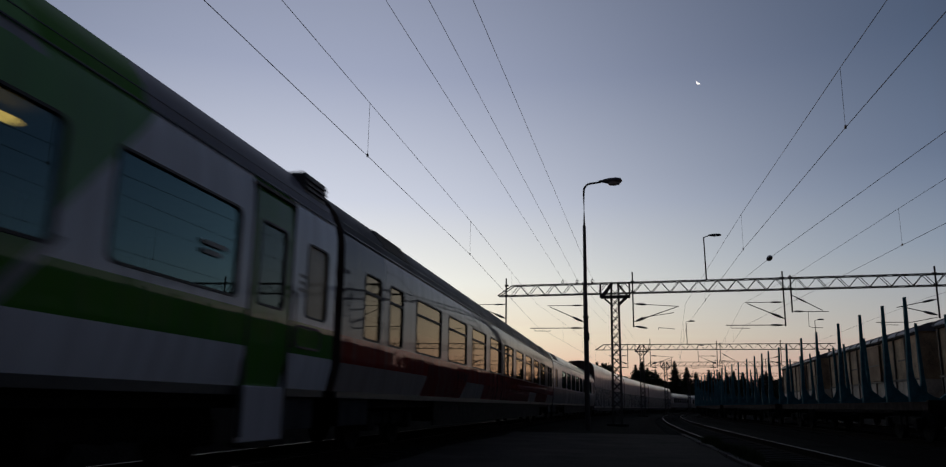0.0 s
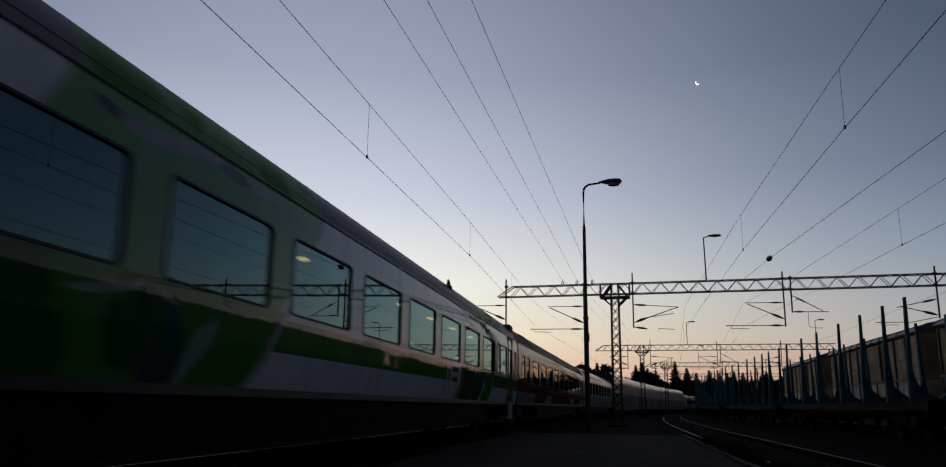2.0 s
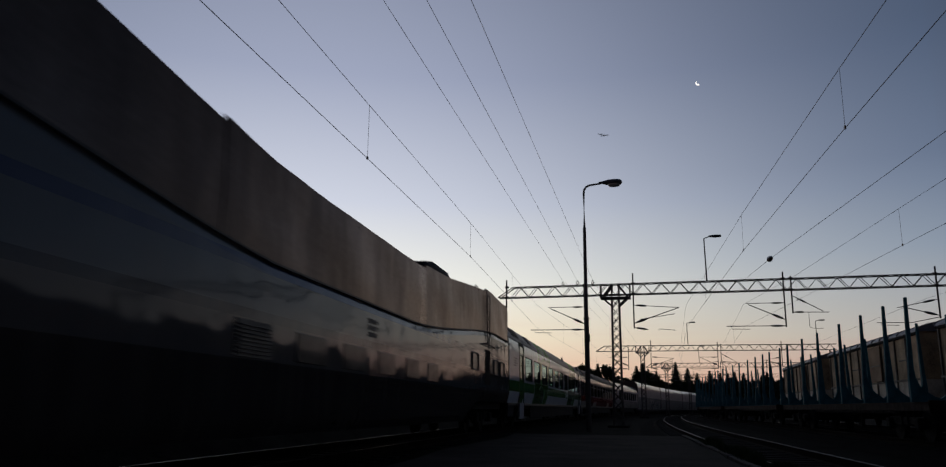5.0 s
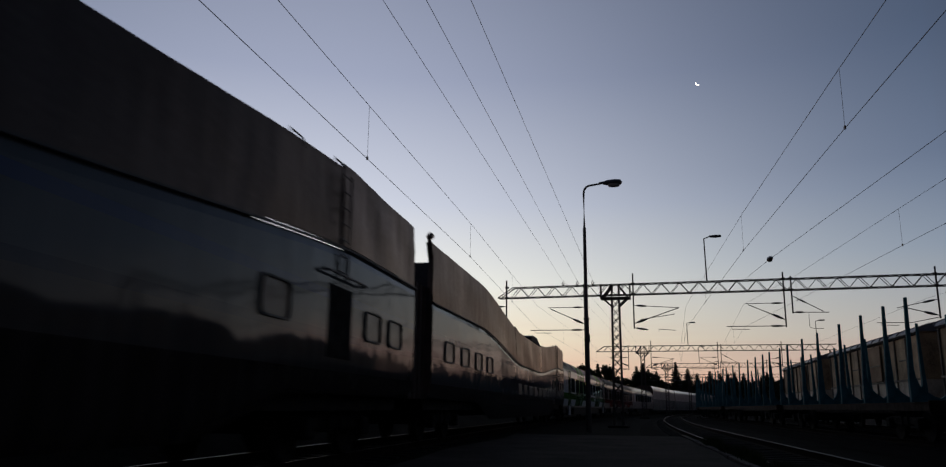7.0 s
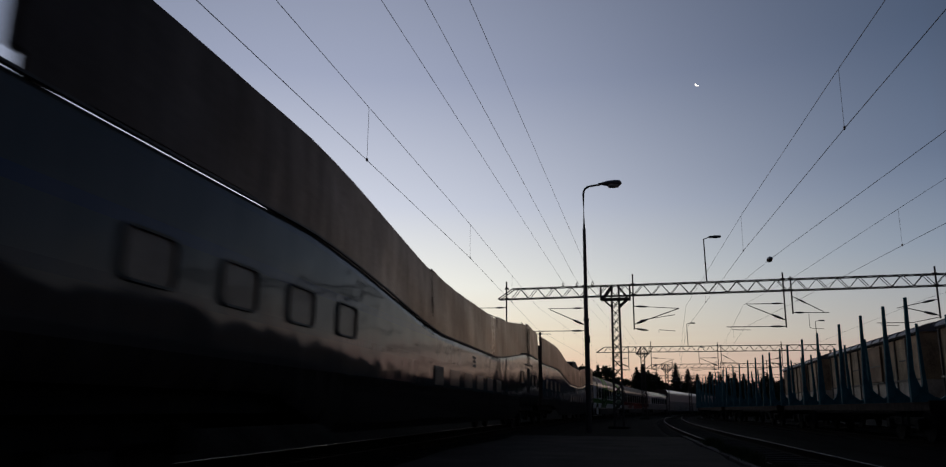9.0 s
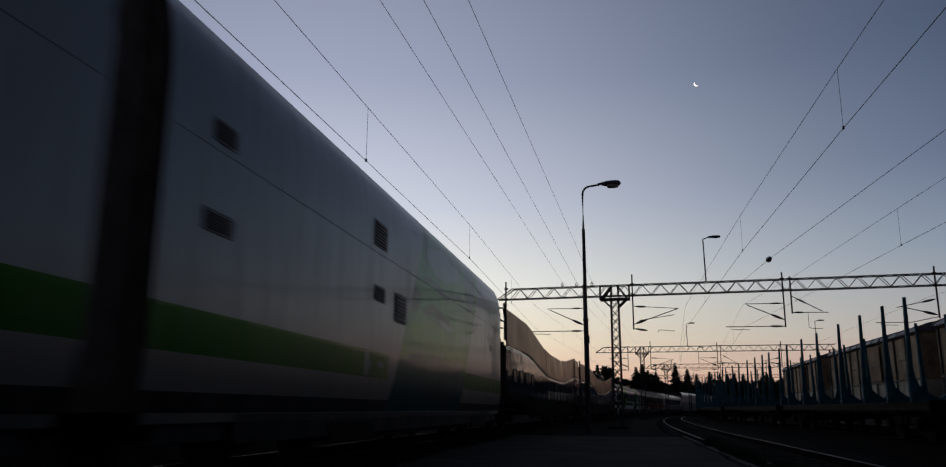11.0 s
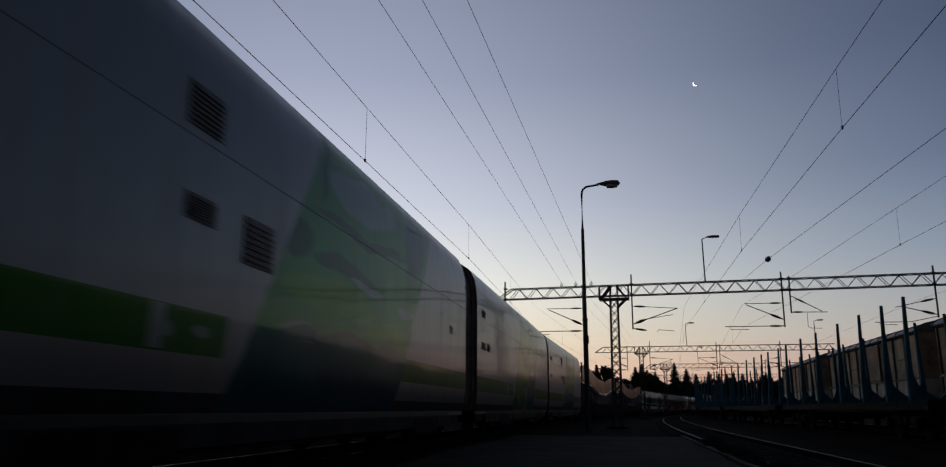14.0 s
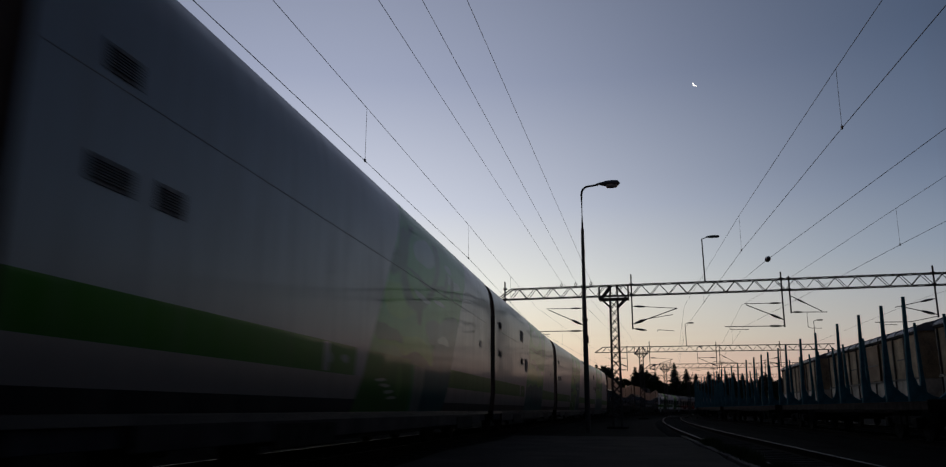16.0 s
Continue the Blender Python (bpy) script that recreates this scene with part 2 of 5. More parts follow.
def carrier_paint(name, body, sill, sole):
    """Glossy carrier paint: a blue stripe below the deck edge, a dark one, a paler sill and a darker sole."""
    return livery(name, body, [
        ((0.035, 0.055, 0.13), -1, 0, 40, 0, 2.26, 2.385), ((0.028, 0.036, 0.055), -1, 0, 40, 0, 1.71, 1.82),
        (sill, -1, 0, 40, 0, 1.27, 1.71), (sole, -1, 0, 40, 0, 0.0, 1.27)],
        rough=0.2, wobble=0.02, wobble_scale=0.9, dirt=0.22, gloss=0.62, sheen=0.06)


# one paint in two tones, paler on the first carrier, darker on the second
M_CARRIER_PALER = carrier_paint("grey_and_blue_carrier_paint", (0.115, 0.138, 0.150), (0.100, 0.098, 0.097), (0.046, 0.041, 0.040))
M_CARRIER_DARKER = carrier_paint("darker_grey_and_blue_carrier_paint", (0.066, 0.078, 0.083), (0.062, 0.058, 0.056), (0.026, 0.022, 0.020))
M_ROOF = material("grey_painted_roof", (0.105, 0.11, 0.125), 0.5, vary=0.35, scale=1.2, coat=0.5, spec=0.25, bump=0.003, bump_scale=3)
M_UNDER = material("grimy_black_underframe", (0.010, 0.0095, 0.009), 0.85, vary=0.5, scale=5, bump=0.004, spec=0.08)
M_BELLOWS = material("black_rubber_bellows", (0.085, 0.066, 0.056), 0.8, vary=0.4, scale=3, bump=0.006, bump_scale=8, spec=0.1)
M_STEEL = material("worn_wheel_steel", (0.022, 0.02, 0.018), 0.8, 0.0, vary=0.4, scale=9, spec=0.05)
M_GASKET = material("black_window_rubber", (0.015, 0.015, 0.016), 0.55, vary=0.3, scale=12)
M_SHUTTER = material("dark_window_shutter", (0.055, 0.050, 0.047), 0.5, vary=0.3, scale=4, spec=0.05, coat=0.28)
M_GLASS = window_glass("tinted_coach_glass", (0.17, 0.20, 0.17), (0.60, 0.96, 1.0), 2.15)
M_DOOR_GLASS = window_glass("clear_door_glass", (0.42, 0.38, 0.30), (0.75, 0.92, 0.90), 1.5)
M_OLD_GLASS = window_glass("bronze_coach_glass", (0.20, 0.18, 0.14), (0.90, 0.76, 0.56), 1.9)
# opaque tan stands in for warm light seen through the narrow windows
M_TAN_PANE = material("opaque_tan_pane", (0.30, 0.22, 0.11), 0.5, vary=0.3, scale=2, coat=0.35, spec=0.2)
# opaque brown paints the warm reflection in the carriers' windows
M_BROWN_PANE = material("opaque_brown_pane", (0.19, 0.125, 0.08), 0.5, vary=0.25, scale=3, coat=0.35, spec=0.2)
M_INSIDE = material("dim_coach_lining", (0.16, 0.15, 0.13), 0.7, vary=0.3, scale=4)
M_PARTITION = material("warm_wood_partition", (0.42, 0.27, 0.13), 0.6, vary=0.3, scale=3)
M_LAMP_WARM = material("lit_ceiling_lamp", (0.9, 0.7, 0.4), 0.5, emit=((1.0, 0.62, 0.16), 2.6))
M_LAMP_COOL = material("lit_table_lamp", (0.5, 0.8, 0.7), 0.5, emit=((0.45, 0.9, 0.75), 0.9))
M_LOUVRE = material("dark_louvre_metal", (0.05, 0.05, 0.052), 0.5, 0.4, vary=0.4, scale=9)
# the same sheeting, half as bright again on the first carrier
M_SCREEN_PALER = screen_canvas("paler_side_screen", 1.5)
M_SCREEN_DARKER = screen_canvas("darker_side_screen", 1.0)
M_RAIL = material("polished_rail_head", (0.12, 0.115, 0.11), 0.4, 1.0, vary=0.15, scale=3)
# track and ground colours far below real ones: dusk's deep blacks put into them
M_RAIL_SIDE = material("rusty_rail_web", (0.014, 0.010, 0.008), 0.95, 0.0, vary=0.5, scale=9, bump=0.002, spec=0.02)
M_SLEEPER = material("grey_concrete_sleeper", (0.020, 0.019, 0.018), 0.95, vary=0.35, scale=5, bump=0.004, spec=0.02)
M_BALLAST = material("near_black_ballast", (0.008, 0.007, 0.0065), 1.0, vary=0.6, scale=9, bump=0.05, bump_scale=16, spec=0.01)
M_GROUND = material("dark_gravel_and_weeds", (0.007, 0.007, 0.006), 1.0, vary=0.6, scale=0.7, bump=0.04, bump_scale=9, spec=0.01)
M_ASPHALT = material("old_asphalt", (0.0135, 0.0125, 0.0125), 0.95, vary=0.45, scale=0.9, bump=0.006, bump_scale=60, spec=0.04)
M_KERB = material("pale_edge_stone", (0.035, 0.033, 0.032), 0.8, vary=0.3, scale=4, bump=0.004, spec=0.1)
M_MAST = material("dark_galvanised_lattice", (0.055, 0.052, 0.05), 0.65, 0.4, vary=0.4, scale=4)
M_WIRE = material("dull_copper_wire", (0.10, 0.09, 0.09), 0.45, 0.7, vary=0.3, scale=8)
M_CERAMIC = material("brown_insulator_glaze", (0.03, 0.02, 0.018), 0.3, vary=0.3, scale=9, coat=0.4)
M_POLE = material("grey_lamp_pole", (0.06, 0.058, 0.056), 0.55, 0.3, vary=0.35, scale=6)
M_LAMP_HEAD = material("grey_lamp_housing", (0.10, 0.10, 0.105), 0.4, 0.2, vary=0.25, scale=9)
M_LAMP_BOWL = material("clear_lamp_bowl", (0.50, 0.48, 0.45), 0.12, vary=0.15, scale=9, coat=0.5)
M_STAKE = material("faded_blue_stake_paint", (0.032, 0.125, 0.150), 0.7, vary=0.45, scale=3, bump=0.003, spec=0.15)
M_WAGON = material("rusty_brown_wagon_frame", (0.020, 0.010, 0.008), 0.85, vary=0.5, scale=4, bump=0.004, spec=0.12)
M_BOX = material("cream_box_wagon_panel", (0.38, 0.28, 0.165), 0.6, vary=0.35, scale=1.5, bump=0.004, bump_scale=6, spec=0.2, dirt=(0.15, 0.11, 0.07))
M_BOX_DOOR = material("rust_brown_sliding_door", (0.17, 0.10, 0.055), 0.6, vary=0.4, scale=1.2, bump=0.004, spec=0.2)
M_BOX_LOW = material("pale_lower_panel", (0.50, 0.45, 0.36), 0.55, vary=0.3, scale=1.5, dirt=(0.26, 0.22, 0.17))
M_BOX_ROOF = material("ribbed_zinc_wagon_roof", (0.11, 0.115, 0.125), 0.45, 0.4, vary=0.35, scale=2)
M_RIB = material("dark_panel_rib", (0.10, 0.085, 0.065), 0.6, vary=0.35, scale=5)
M_BARK = material("dark_spruce_bark", (0.06, 0.045, 0.035), 0.9, vary=0.5, scale=5, bump=0.01)
M_NEEDLE = material("dark_spruce_needles", (0.022, 0.034, 0.018), 0.8, vary=0.5, scale=1.5, spec=0.1)
M_LEAF = material("dark_birch_leaves", (0.03, 0.042, 0.018), 0.75, vary=0.5, scale=1.5, spec=0.1)
M_MOON = material("moon", (0.9, 0.9, 0.85), 1.0, vary=0.05, emit=((1.0, 0.93, 0.84), 1.5))
M_CARPAINT = material("black_car_paint", (0.012, 0.012, 0.014), 0.6, vary=0.3, scale=2, spec=0.04)


# ---- mesh helpers ----
def part(name, bm, mat, parent=None, label="", smooth=False):
    me = bpy.data.meshes.new(name)
    bm.normal_update()
    for e in bm.edges:                              # keep real corners sharp
        if len(e.link_faces) == 2 and e.calc_face_angle(0.0) > 0.6:
            e.smooth = False
    bm.to_mesh(me)
    bm.free()
    for m in (mat if isinstance(mat, (list, tuple)) else [mat]):
        me.materials.append(m)
    if smooth:
        for p in me.polygons:
            p.use_smooth = True
    ob = new(name, me)
    ob.parent = parent
    if label:
        tagged(ob, label)
    return ob


def box(bm, x0, x1, y0, y1, z0, z1, bevel=0.0, mat=0):
    v = [bm.verts.new((x, y, z)) for x in (x0, x1) for y in (y0, y1) for z in (z0, z1)]
    fs = [bm.faces.new([v[i] for i in q]) for q in ((0, 1, 3, 2), (4, 6, 7, 5), (0, 4, 5, 1), (2, 3, 7, 6), (0, 2, 6, 4), (1, 5, 7, 3))]
    for f in fs:
        f.material_index = mat
    if bevel:
        bmesh.ops.bevel(bm, geom=list({e for f in fs for e in f.edges}), offset=bevel, segments=1, affect="EDGES")
    return bm


def tube(bm, points, r, sides=6, cap=True, r_end=None):
    """A round bar along points; r_end lets it taper."""
    pts = [Vector(p) for p in points]
    rings = []
    n = len(pts)
    for i, p in enumerate(pts):
        d = (pts[min(i + 1, n - 1)] - pts[max(i - 1, 0)]).normalized()
        side = d.cross(Vector((0, 0, 1)))
        if side.length < 1e-3:
            side = d.cross(Vector((0, 1, 0)))
        side.normalize()
        up = side.cross(d)
        rr = r if r_end is None else r + (r_end - r) * i / max(1, n - 1)
        rings.append([bm.verts.new(p + rr * (math.cos(a) * side + math.sin(a) * up)) for a in [2 * math.pi * k / sides + math.pi / sides for k in range(sides)]])
    for a, b in zip(rings, rings[1:]):
        for k in range(sides):
            bm.faces.new((a[k], a[(k + 1) % sides], b[(k + 1) % sides], b[k]))
    if cap:
        bm.faces.new(rings[0][::-1])
        bm.faces.new(rings[-1])
    return bm


def lathe(bm, profile, axis_point=(0, 0, 0), axis="z", sides=14):
    """A turned solid from (radius, height) pairs."""
    rings = []
    for r, hgt in profile:
        ring = []
        for k in range(sides):
            a = 2 * math.pi * k / sides
            c, s = r * math.cos(a), r * math.sin(a)
            p = {"z": (c, s, hgt), "x": (hgt, c, s), "y": (c, hgt, s)}[axis]
            ring.append(bm.verts.new(Vector(axis_point) + Vector(p)))
        rings.append(ring)
    for a, b in zip(rings, rings[1:]):
        for k in range(sides):
            bm.faces.new((a[k], a[(k + 1) % sides], b[(k + 1) % sides], b[k]))
    bm.faces.new(rings[0][::-1])
    bm.faces.new(rings[-1])
    bmesh.ops.recalc_face_normals(bm, faces=bm.faces[:])
    return bm


def thing(name, label, category, group="", at=None):
    ob = new(name)
    tagged(ob, label, category, group)
    if at is not None:
        ob.matrix_basis = at
    return ob


def centre(s, off=0.0):
    """A place beside the train's track, s metres along it, and the heading there."""
    if s <= BEND_Y:
        return TRACK_X + off, s, 0.0
    a = (s - BEND_Y) / BEND_R
    return TRACK_X + BEND_R * (1 - math.cos(a)) + off * math.cos(a), BEND_Y + BEND_R * math.sin(a) - off * math.sin(a), a


# ---- ground, platform and tracks ----
def build_ground():
    bm = bmesh.new()
    xs = [-2500, -600, -150, -40, -15, 0, 15, 40, 150, 600, 2500]
    grid = [[bm.verts.new((x, y, -0.34)) for y in [-2500, -600, -150, -40, 0, 30, 60, 120, 300, 700, 2600]] for x in xs]
    for a, b in zip(grid, grid[1:]):
        for k in range(len(a) - 1):
            bm.faces.new((a[k], b[k], b[k + 1], a[k + 1]))
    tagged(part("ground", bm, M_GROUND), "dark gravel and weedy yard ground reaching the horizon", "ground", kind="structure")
    bm = bmesh.new()
    n = 26
    edge = [(1.72 + 0.04 * math.sin(k * 1.7), -14 + k * 1.56) for k in range(n)]
    left = [(-3.25 + 0.12 * math.sin(k * 0.9), -14 + k * 1.56) for k in range(n)]
    for k in range(n - 1):
        cols = 5
        for c in range(cols):
            q = []
            for i, (f) in ((k, c / cols), (k, (c + 1) / cols), (k + 1, (c + 1) / cols), (k + 1, c / cols)):
                q.append((left[i][0] + (edge[i][0] - left[i][0]) * f, edge[i][1], 0.004 * math.sin(i * 2.1 + f * 5)))
            bm.faces.new([bm.verts.new(p) for p in q])
    bmesh.ops.remove_doubles(bm, verts=bm.verts[:], dist=0.001)
    rim = [e for e in bm.edges if e.is_boundary]
    low = bmesh.ops.extrude_edge_only(bm, edges=rim)
    bmesh.ops.translate(bm, vec=(0, 0, -0.36), verts=[v for v in low["geom"] if isinstance(v, bmesh.types.BMVert)])
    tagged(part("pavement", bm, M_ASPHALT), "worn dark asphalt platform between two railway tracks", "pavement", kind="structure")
    kerb = new("platform_edge")
    tagged(kerb, "pale edge stones along the asphalt platform", "kerb", kind="structure")
    bm = box(bmesh.new(), -0.06, 0.06, 0.0, 1.18, -0.34, 0.03, 0.012)
    first = part("edge_stone", bm, M_KERB, kerb)
    first.location = (1.83, -13.0, 0)
    for k in range(1, 32):
        o = bpy.data.objects.new("edge_stone", first.data)
        scene.collection.objects.link(o)
        o.parent, o.location = kerb, (1.83 + random.uniform(-0.012, 0.012), -13.0 + 1.2 * k, random.uniform(-0.008, 0.006))


def build_weeds():
    """Low weeds and grass between the platform edge and the empty track."""
    rng = random.Random(12)
    bm = bmesh.new()
    for k in range(9000):
        y = rng.uniform(2.0, 23.5)
        x = rng.uniform(1.90, 2.16) + (0.05 * math.sin(y * 2.3))
        h = rng.uniform(0.36, 0.50) + 0.05 * math.sin(y * 1.3 + 1)
        if y > 20:
            h *= (24.5 - y) / 4.5
        a = rng.uniform(0, 6.28)
        dx, dy, w = math.cos(a) * h * 0.35, math.sin(a) * h * 0.35, rng.uniform(0.012, 0.03)
        p = [(x - w * math.sin(a), y + w * math.cos(a), -0.33), (x + w * math.sin(a), y - w * math.cos(a), -0.33), (x + dx, y + dy, -0.33 + h)]
        bm.faces.new([bm.verts.new(q) for q in p])
    tagged(part("weeds", bm, M_LEAF), "low dark weeds along the platform edge", "weeds", kind="stuff")


def build_blocking_bank():
    """A low dark bank on the train's far side, added to block light underneath."""
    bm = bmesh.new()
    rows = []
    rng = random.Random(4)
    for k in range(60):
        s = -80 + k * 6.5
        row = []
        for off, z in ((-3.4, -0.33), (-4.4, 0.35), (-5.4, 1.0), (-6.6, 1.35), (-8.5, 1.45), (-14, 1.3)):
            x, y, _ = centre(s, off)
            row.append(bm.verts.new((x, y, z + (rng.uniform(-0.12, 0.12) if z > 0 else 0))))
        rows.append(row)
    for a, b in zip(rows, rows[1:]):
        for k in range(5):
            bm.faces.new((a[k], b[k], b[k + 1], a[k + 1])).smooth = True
    tagged(part("blocking_bank", bm, M_GROUND), "low dark bank added beyond the track to block light", "ground", kind="structure")


def build_track(name, off, s0, s1, label, near):
    """A ballasted track: bed, sleepers and two rails, following the bend."""
    root = new(name)
    tagged(root, label, "railway track", kind="structure")
    bm = bmesh.new()
    way = off if callable(off) else lambda s: off
    for a, b, za, zb in ((-2.3, -1.5, -0.33, -0.17), (-1.5, 1.5, -0.17, -0.17), (1.5, 2.3, -0.17, -0.33)):
        rows, s = [], s0
        while s < s1 + 8:
            rows.append([bm.verts.new((*centre(min(s, s1), way(s) + d)[:2], z)) for d, z in ((a, za), (b, zb))])
            s += 8
        for p, q in zip(rows, rows[1:]):
            bm.faces.new((p[0], p[1], q[1], q[0]))
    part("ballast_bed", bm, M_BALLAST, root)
    for side in (-0.76, 0.76):
        bm = bmesh.new()
        prof = [(-0.07, -0.17), (-0.07, -0.155), (-0.012, -0.13), (-0.012, -0.04), (-0.036, -0.03), (-0.036, -0.006), (-0.012, 0.0),
                (0.012, 0.0), (0.036, -0.006), (0.036, -0.03), (0.012, -0.04), (0.012, -0.13), (0.07, -0.155), (0.07, -0.17)]
        rows = []
        s = s0
        while s <= s1 + 0.01:
            rows.append([])
            for dx, z in prof:
                x, y, _ = centre(s, way(s) + side + dx)
                rows[-1].append(bm.verts.new((x, y, z)))
            s += 4.0
        for a, b in zip(rows, rows[1:]):
            for k in range(len(prof) - 1):
                f = bm.faces.new((a[k], b[k], b[k + 1], a[k + 1]))
                f.material_index = 0 if k == 6 else 1
        part("rail", bm, [M_RAIL, M_RAIL_SIDE], root, "rail with a polished bright head")
    bm = box(bmesh.new(), -1.3, 1.3, -0.13, 0.13, -0.30, -0.145, 0.015)
    me = None
    rest = bmesh.new()
    count = 0
    s = s0
    while s < s1:
        x, y, a = centre(s, way(s))
        if near[0] <= s < near[1]:
            if me is None:
                ob = part("sleeper", bm, M_SLEEPER, root)
                me = ob.data
            else:
                ob = bpy.data.objects.new("sleeper", me)
                scene.collection.objects.link(ob)
                ob.parent = root
            ob.matrix_basis = pose(x, y, random.uniform(-0.01, 0.004), 0, 0, -math.degrees(a))
            count += 1
        elif s < 140:
            n0 = len(rest.verts)
            box(rest, -1.3, 1.3, -0.13, 0.13, -0.30, -0.145)
            rest.verts.ensure_lookup_table()
            bmesh.ops.transform(rest, matrix=pose(x, y, 0, 0, 0, -math.degrees(a)), verts=rest.verts[n0:])
        s += 0.72
    tagged(part("far_sleepers", rest, M_SLEEPER, root), "grey concrete sleepers", kind="stuff")


def timber_siding(s):
    """The timber siding's distance from the train's track: it draws in further along."""
    f = max(0.0, min(1.0, (s - 40.0) / 60.0))
    return OFF_2 - 2.6 * f * f * (3 - 2 * f)


OFF_1, OFF_2, OFF_3 = 8.49, 14.7, 18.95           # the other tracks, counted from the train's


# ---- catenary gantries ----
def beam_truss(parent, x0, x1, z0, z1, wide=0.5):
    """A box truss of angle bars along x."""
    for y in (-wide / 2, wide / 2):
        for z in (z0, z1):
            a, b = x0 + (1.0 if z == z1 else 0.0), x1
            part("chord", box(bmesh.new(), a, b, y - 0.028, y + 0.028, z - 0.028, z + 0.028), M_MAST, parent)
    bm = bmesh.new()
    step = 0.56
    n = int((x1 - x0 - 1.0) / step)
    for k in range(n):
        a = x0 + 0.9 + k * step
        up = k % 2 == 0
        for y in (-wide / 2, wide / 2):
            tube(bm, [(a, y, z0 if up else z1), (a + step, y, z1 if up else z0)], 0.024, 4)
        tube(bm, [(a, -wide / 2, z0), (a + step, wide / 2, z0)], 0.02, 4)
        tube(bm, [(a, wide / 2, z1), (a + step, -wide / 2, z1)], 0.02, 4)
    for y in (-wide / 2, wide / 2):
        tube(bm, [(x0, y, z0), (x0 + 1.0, y, z1)], 0.04, 4)
    part("bracing", bm, M_MAST, parent)


def lattice_mast(g, z1, head):
    parent = new("mast")
    parent.parent, parent.location = g, (-0.21, 0, 0)
    bm = bmesh.new()
    w0, w1 = 0.27, 0.225
    for sx in (-1, 1):
        for sy in (-1, 1):
            tube(bm, [(sx * w0, sy * w0, -0.34), (sx * w1, sy * w1, z1)], 0.042, 4)
    z, k = 0.2, 0
    while z < z1 - 0.4:
        wa = w0 + (w1 - w0) * z / z1
        zb = z + 0.52
        wb = w0 + (w1 - w0) * zb / z1
        s = 1 if k % 2 else -1
        for sy in (-1, 1):
            tube(bm, [(-s * wa, sy * wa, z), (s * wb, sy * wb, zb)], 0.03, 4)
            tube(bm, [(s * wa, sy * wa, z), (-s * wb, sy * wb, zb)], 0.022, 4)
            tube(bm, [(sy * wa, -s * wa, z), (sy * wb, s * wb, zb)], 0.03, 4)
        z, k = zb, k + 1
    part("lattice_mast", bm, M_MAST, parent)
    part("head_plate", box(bmesh.new(), -1.1 * head, 1.1 * head, -0.33, 0.33, z1 + 0.0, z1 + 0.14, 0.02), M_MAST, parent)
    for s in (-1, 1):
        for y in (-0.22, 0.22):
            for p, q, r in (((0.24, -0.46), (0.84, 0.02), 0.07), ((0.92, 0.12), (0.22, 0.90), 0.085), ((1.08, 0.1), (1.08, 0.9), 0.04), ((0.22, 0.9), (0.30, 0.12), 0.04)):
                part("head_strut", tube(bmesh.new(), [(s * p[0] * head, y, z1 + p[1]), (s * q[0] * head, y, z1 + q[1])], r, 4), M_MAST, parent)
    part("footing", box(bmesh.new(), -0.6, 0.6, -0.6, 0.6, -0.6, -0.2, 0.04), M_SLEEPER, parent, "concrete footing")


def insulator(bm, p, q, r=0.055):
    """A ribbed stick insulator between two points, thicker at its middle."""
    p, q = Vector(p), Vector(q)
    d = (q - p).normalized()
    side = d.cross(Vector((0, 1, 0))).normalized()
    up = side.cross(d)
    rings = []
    for k in range(13):
        f = k / 12
        rr = r * (0.35 if k in (0, 12) else 1.25 * math.sin(math.pi * (0.18 + 0.64 * f)) * (1.0 if k % 2 else 0.8))
        rings.append([bm.verts.new(p.lerp(q, f) + rr * (math.cos(a) * side + math.sin(a) * up)) for a in [math.pi * n / 4 for n in range(8)]])
    for a, b in zip(rings, rings[1:]):
        for k in range(8):
            bm.faces.new((a[k], a[(k + 1) % 8], b[(k + 1) % 8], b[k]))
    bm.faces.new(rings[0][::-1]), bm.faces.new(rings[-1])
    return bm


def drop_post(parent, x, top, foot, arms, sticks):
    """A post hung on the beam with its cantilever: arms as lines of (reach, height), and insulators lying on them."""
    bm = bmesh.new()
    box(bm, x - 0.04, x + 0.04, -0.40, -0.32, foot, top)
    for z in (7.78, 8.44):
        box(bm, x - 0.12, x + 0.12, -0.31, -0.20, z - 0.06, z + 0.06)
    part("hanger_post", bm, M_MAST, parent)
    y = -0.36
    bm = bmesh.new()
    for r, line in arms:
        tube(bm, [(x + d, y, z) for d, z in line], r, 6)
    part("cantilever", bm, M_MAST, parent)
    for (d0, z0), (d1, z1), r in sticks:
        part("insulator", insulator(bmesh.new(), (x + d0, y, z0), (x + d1, y, z1), r), M_CERAMIC, parent)


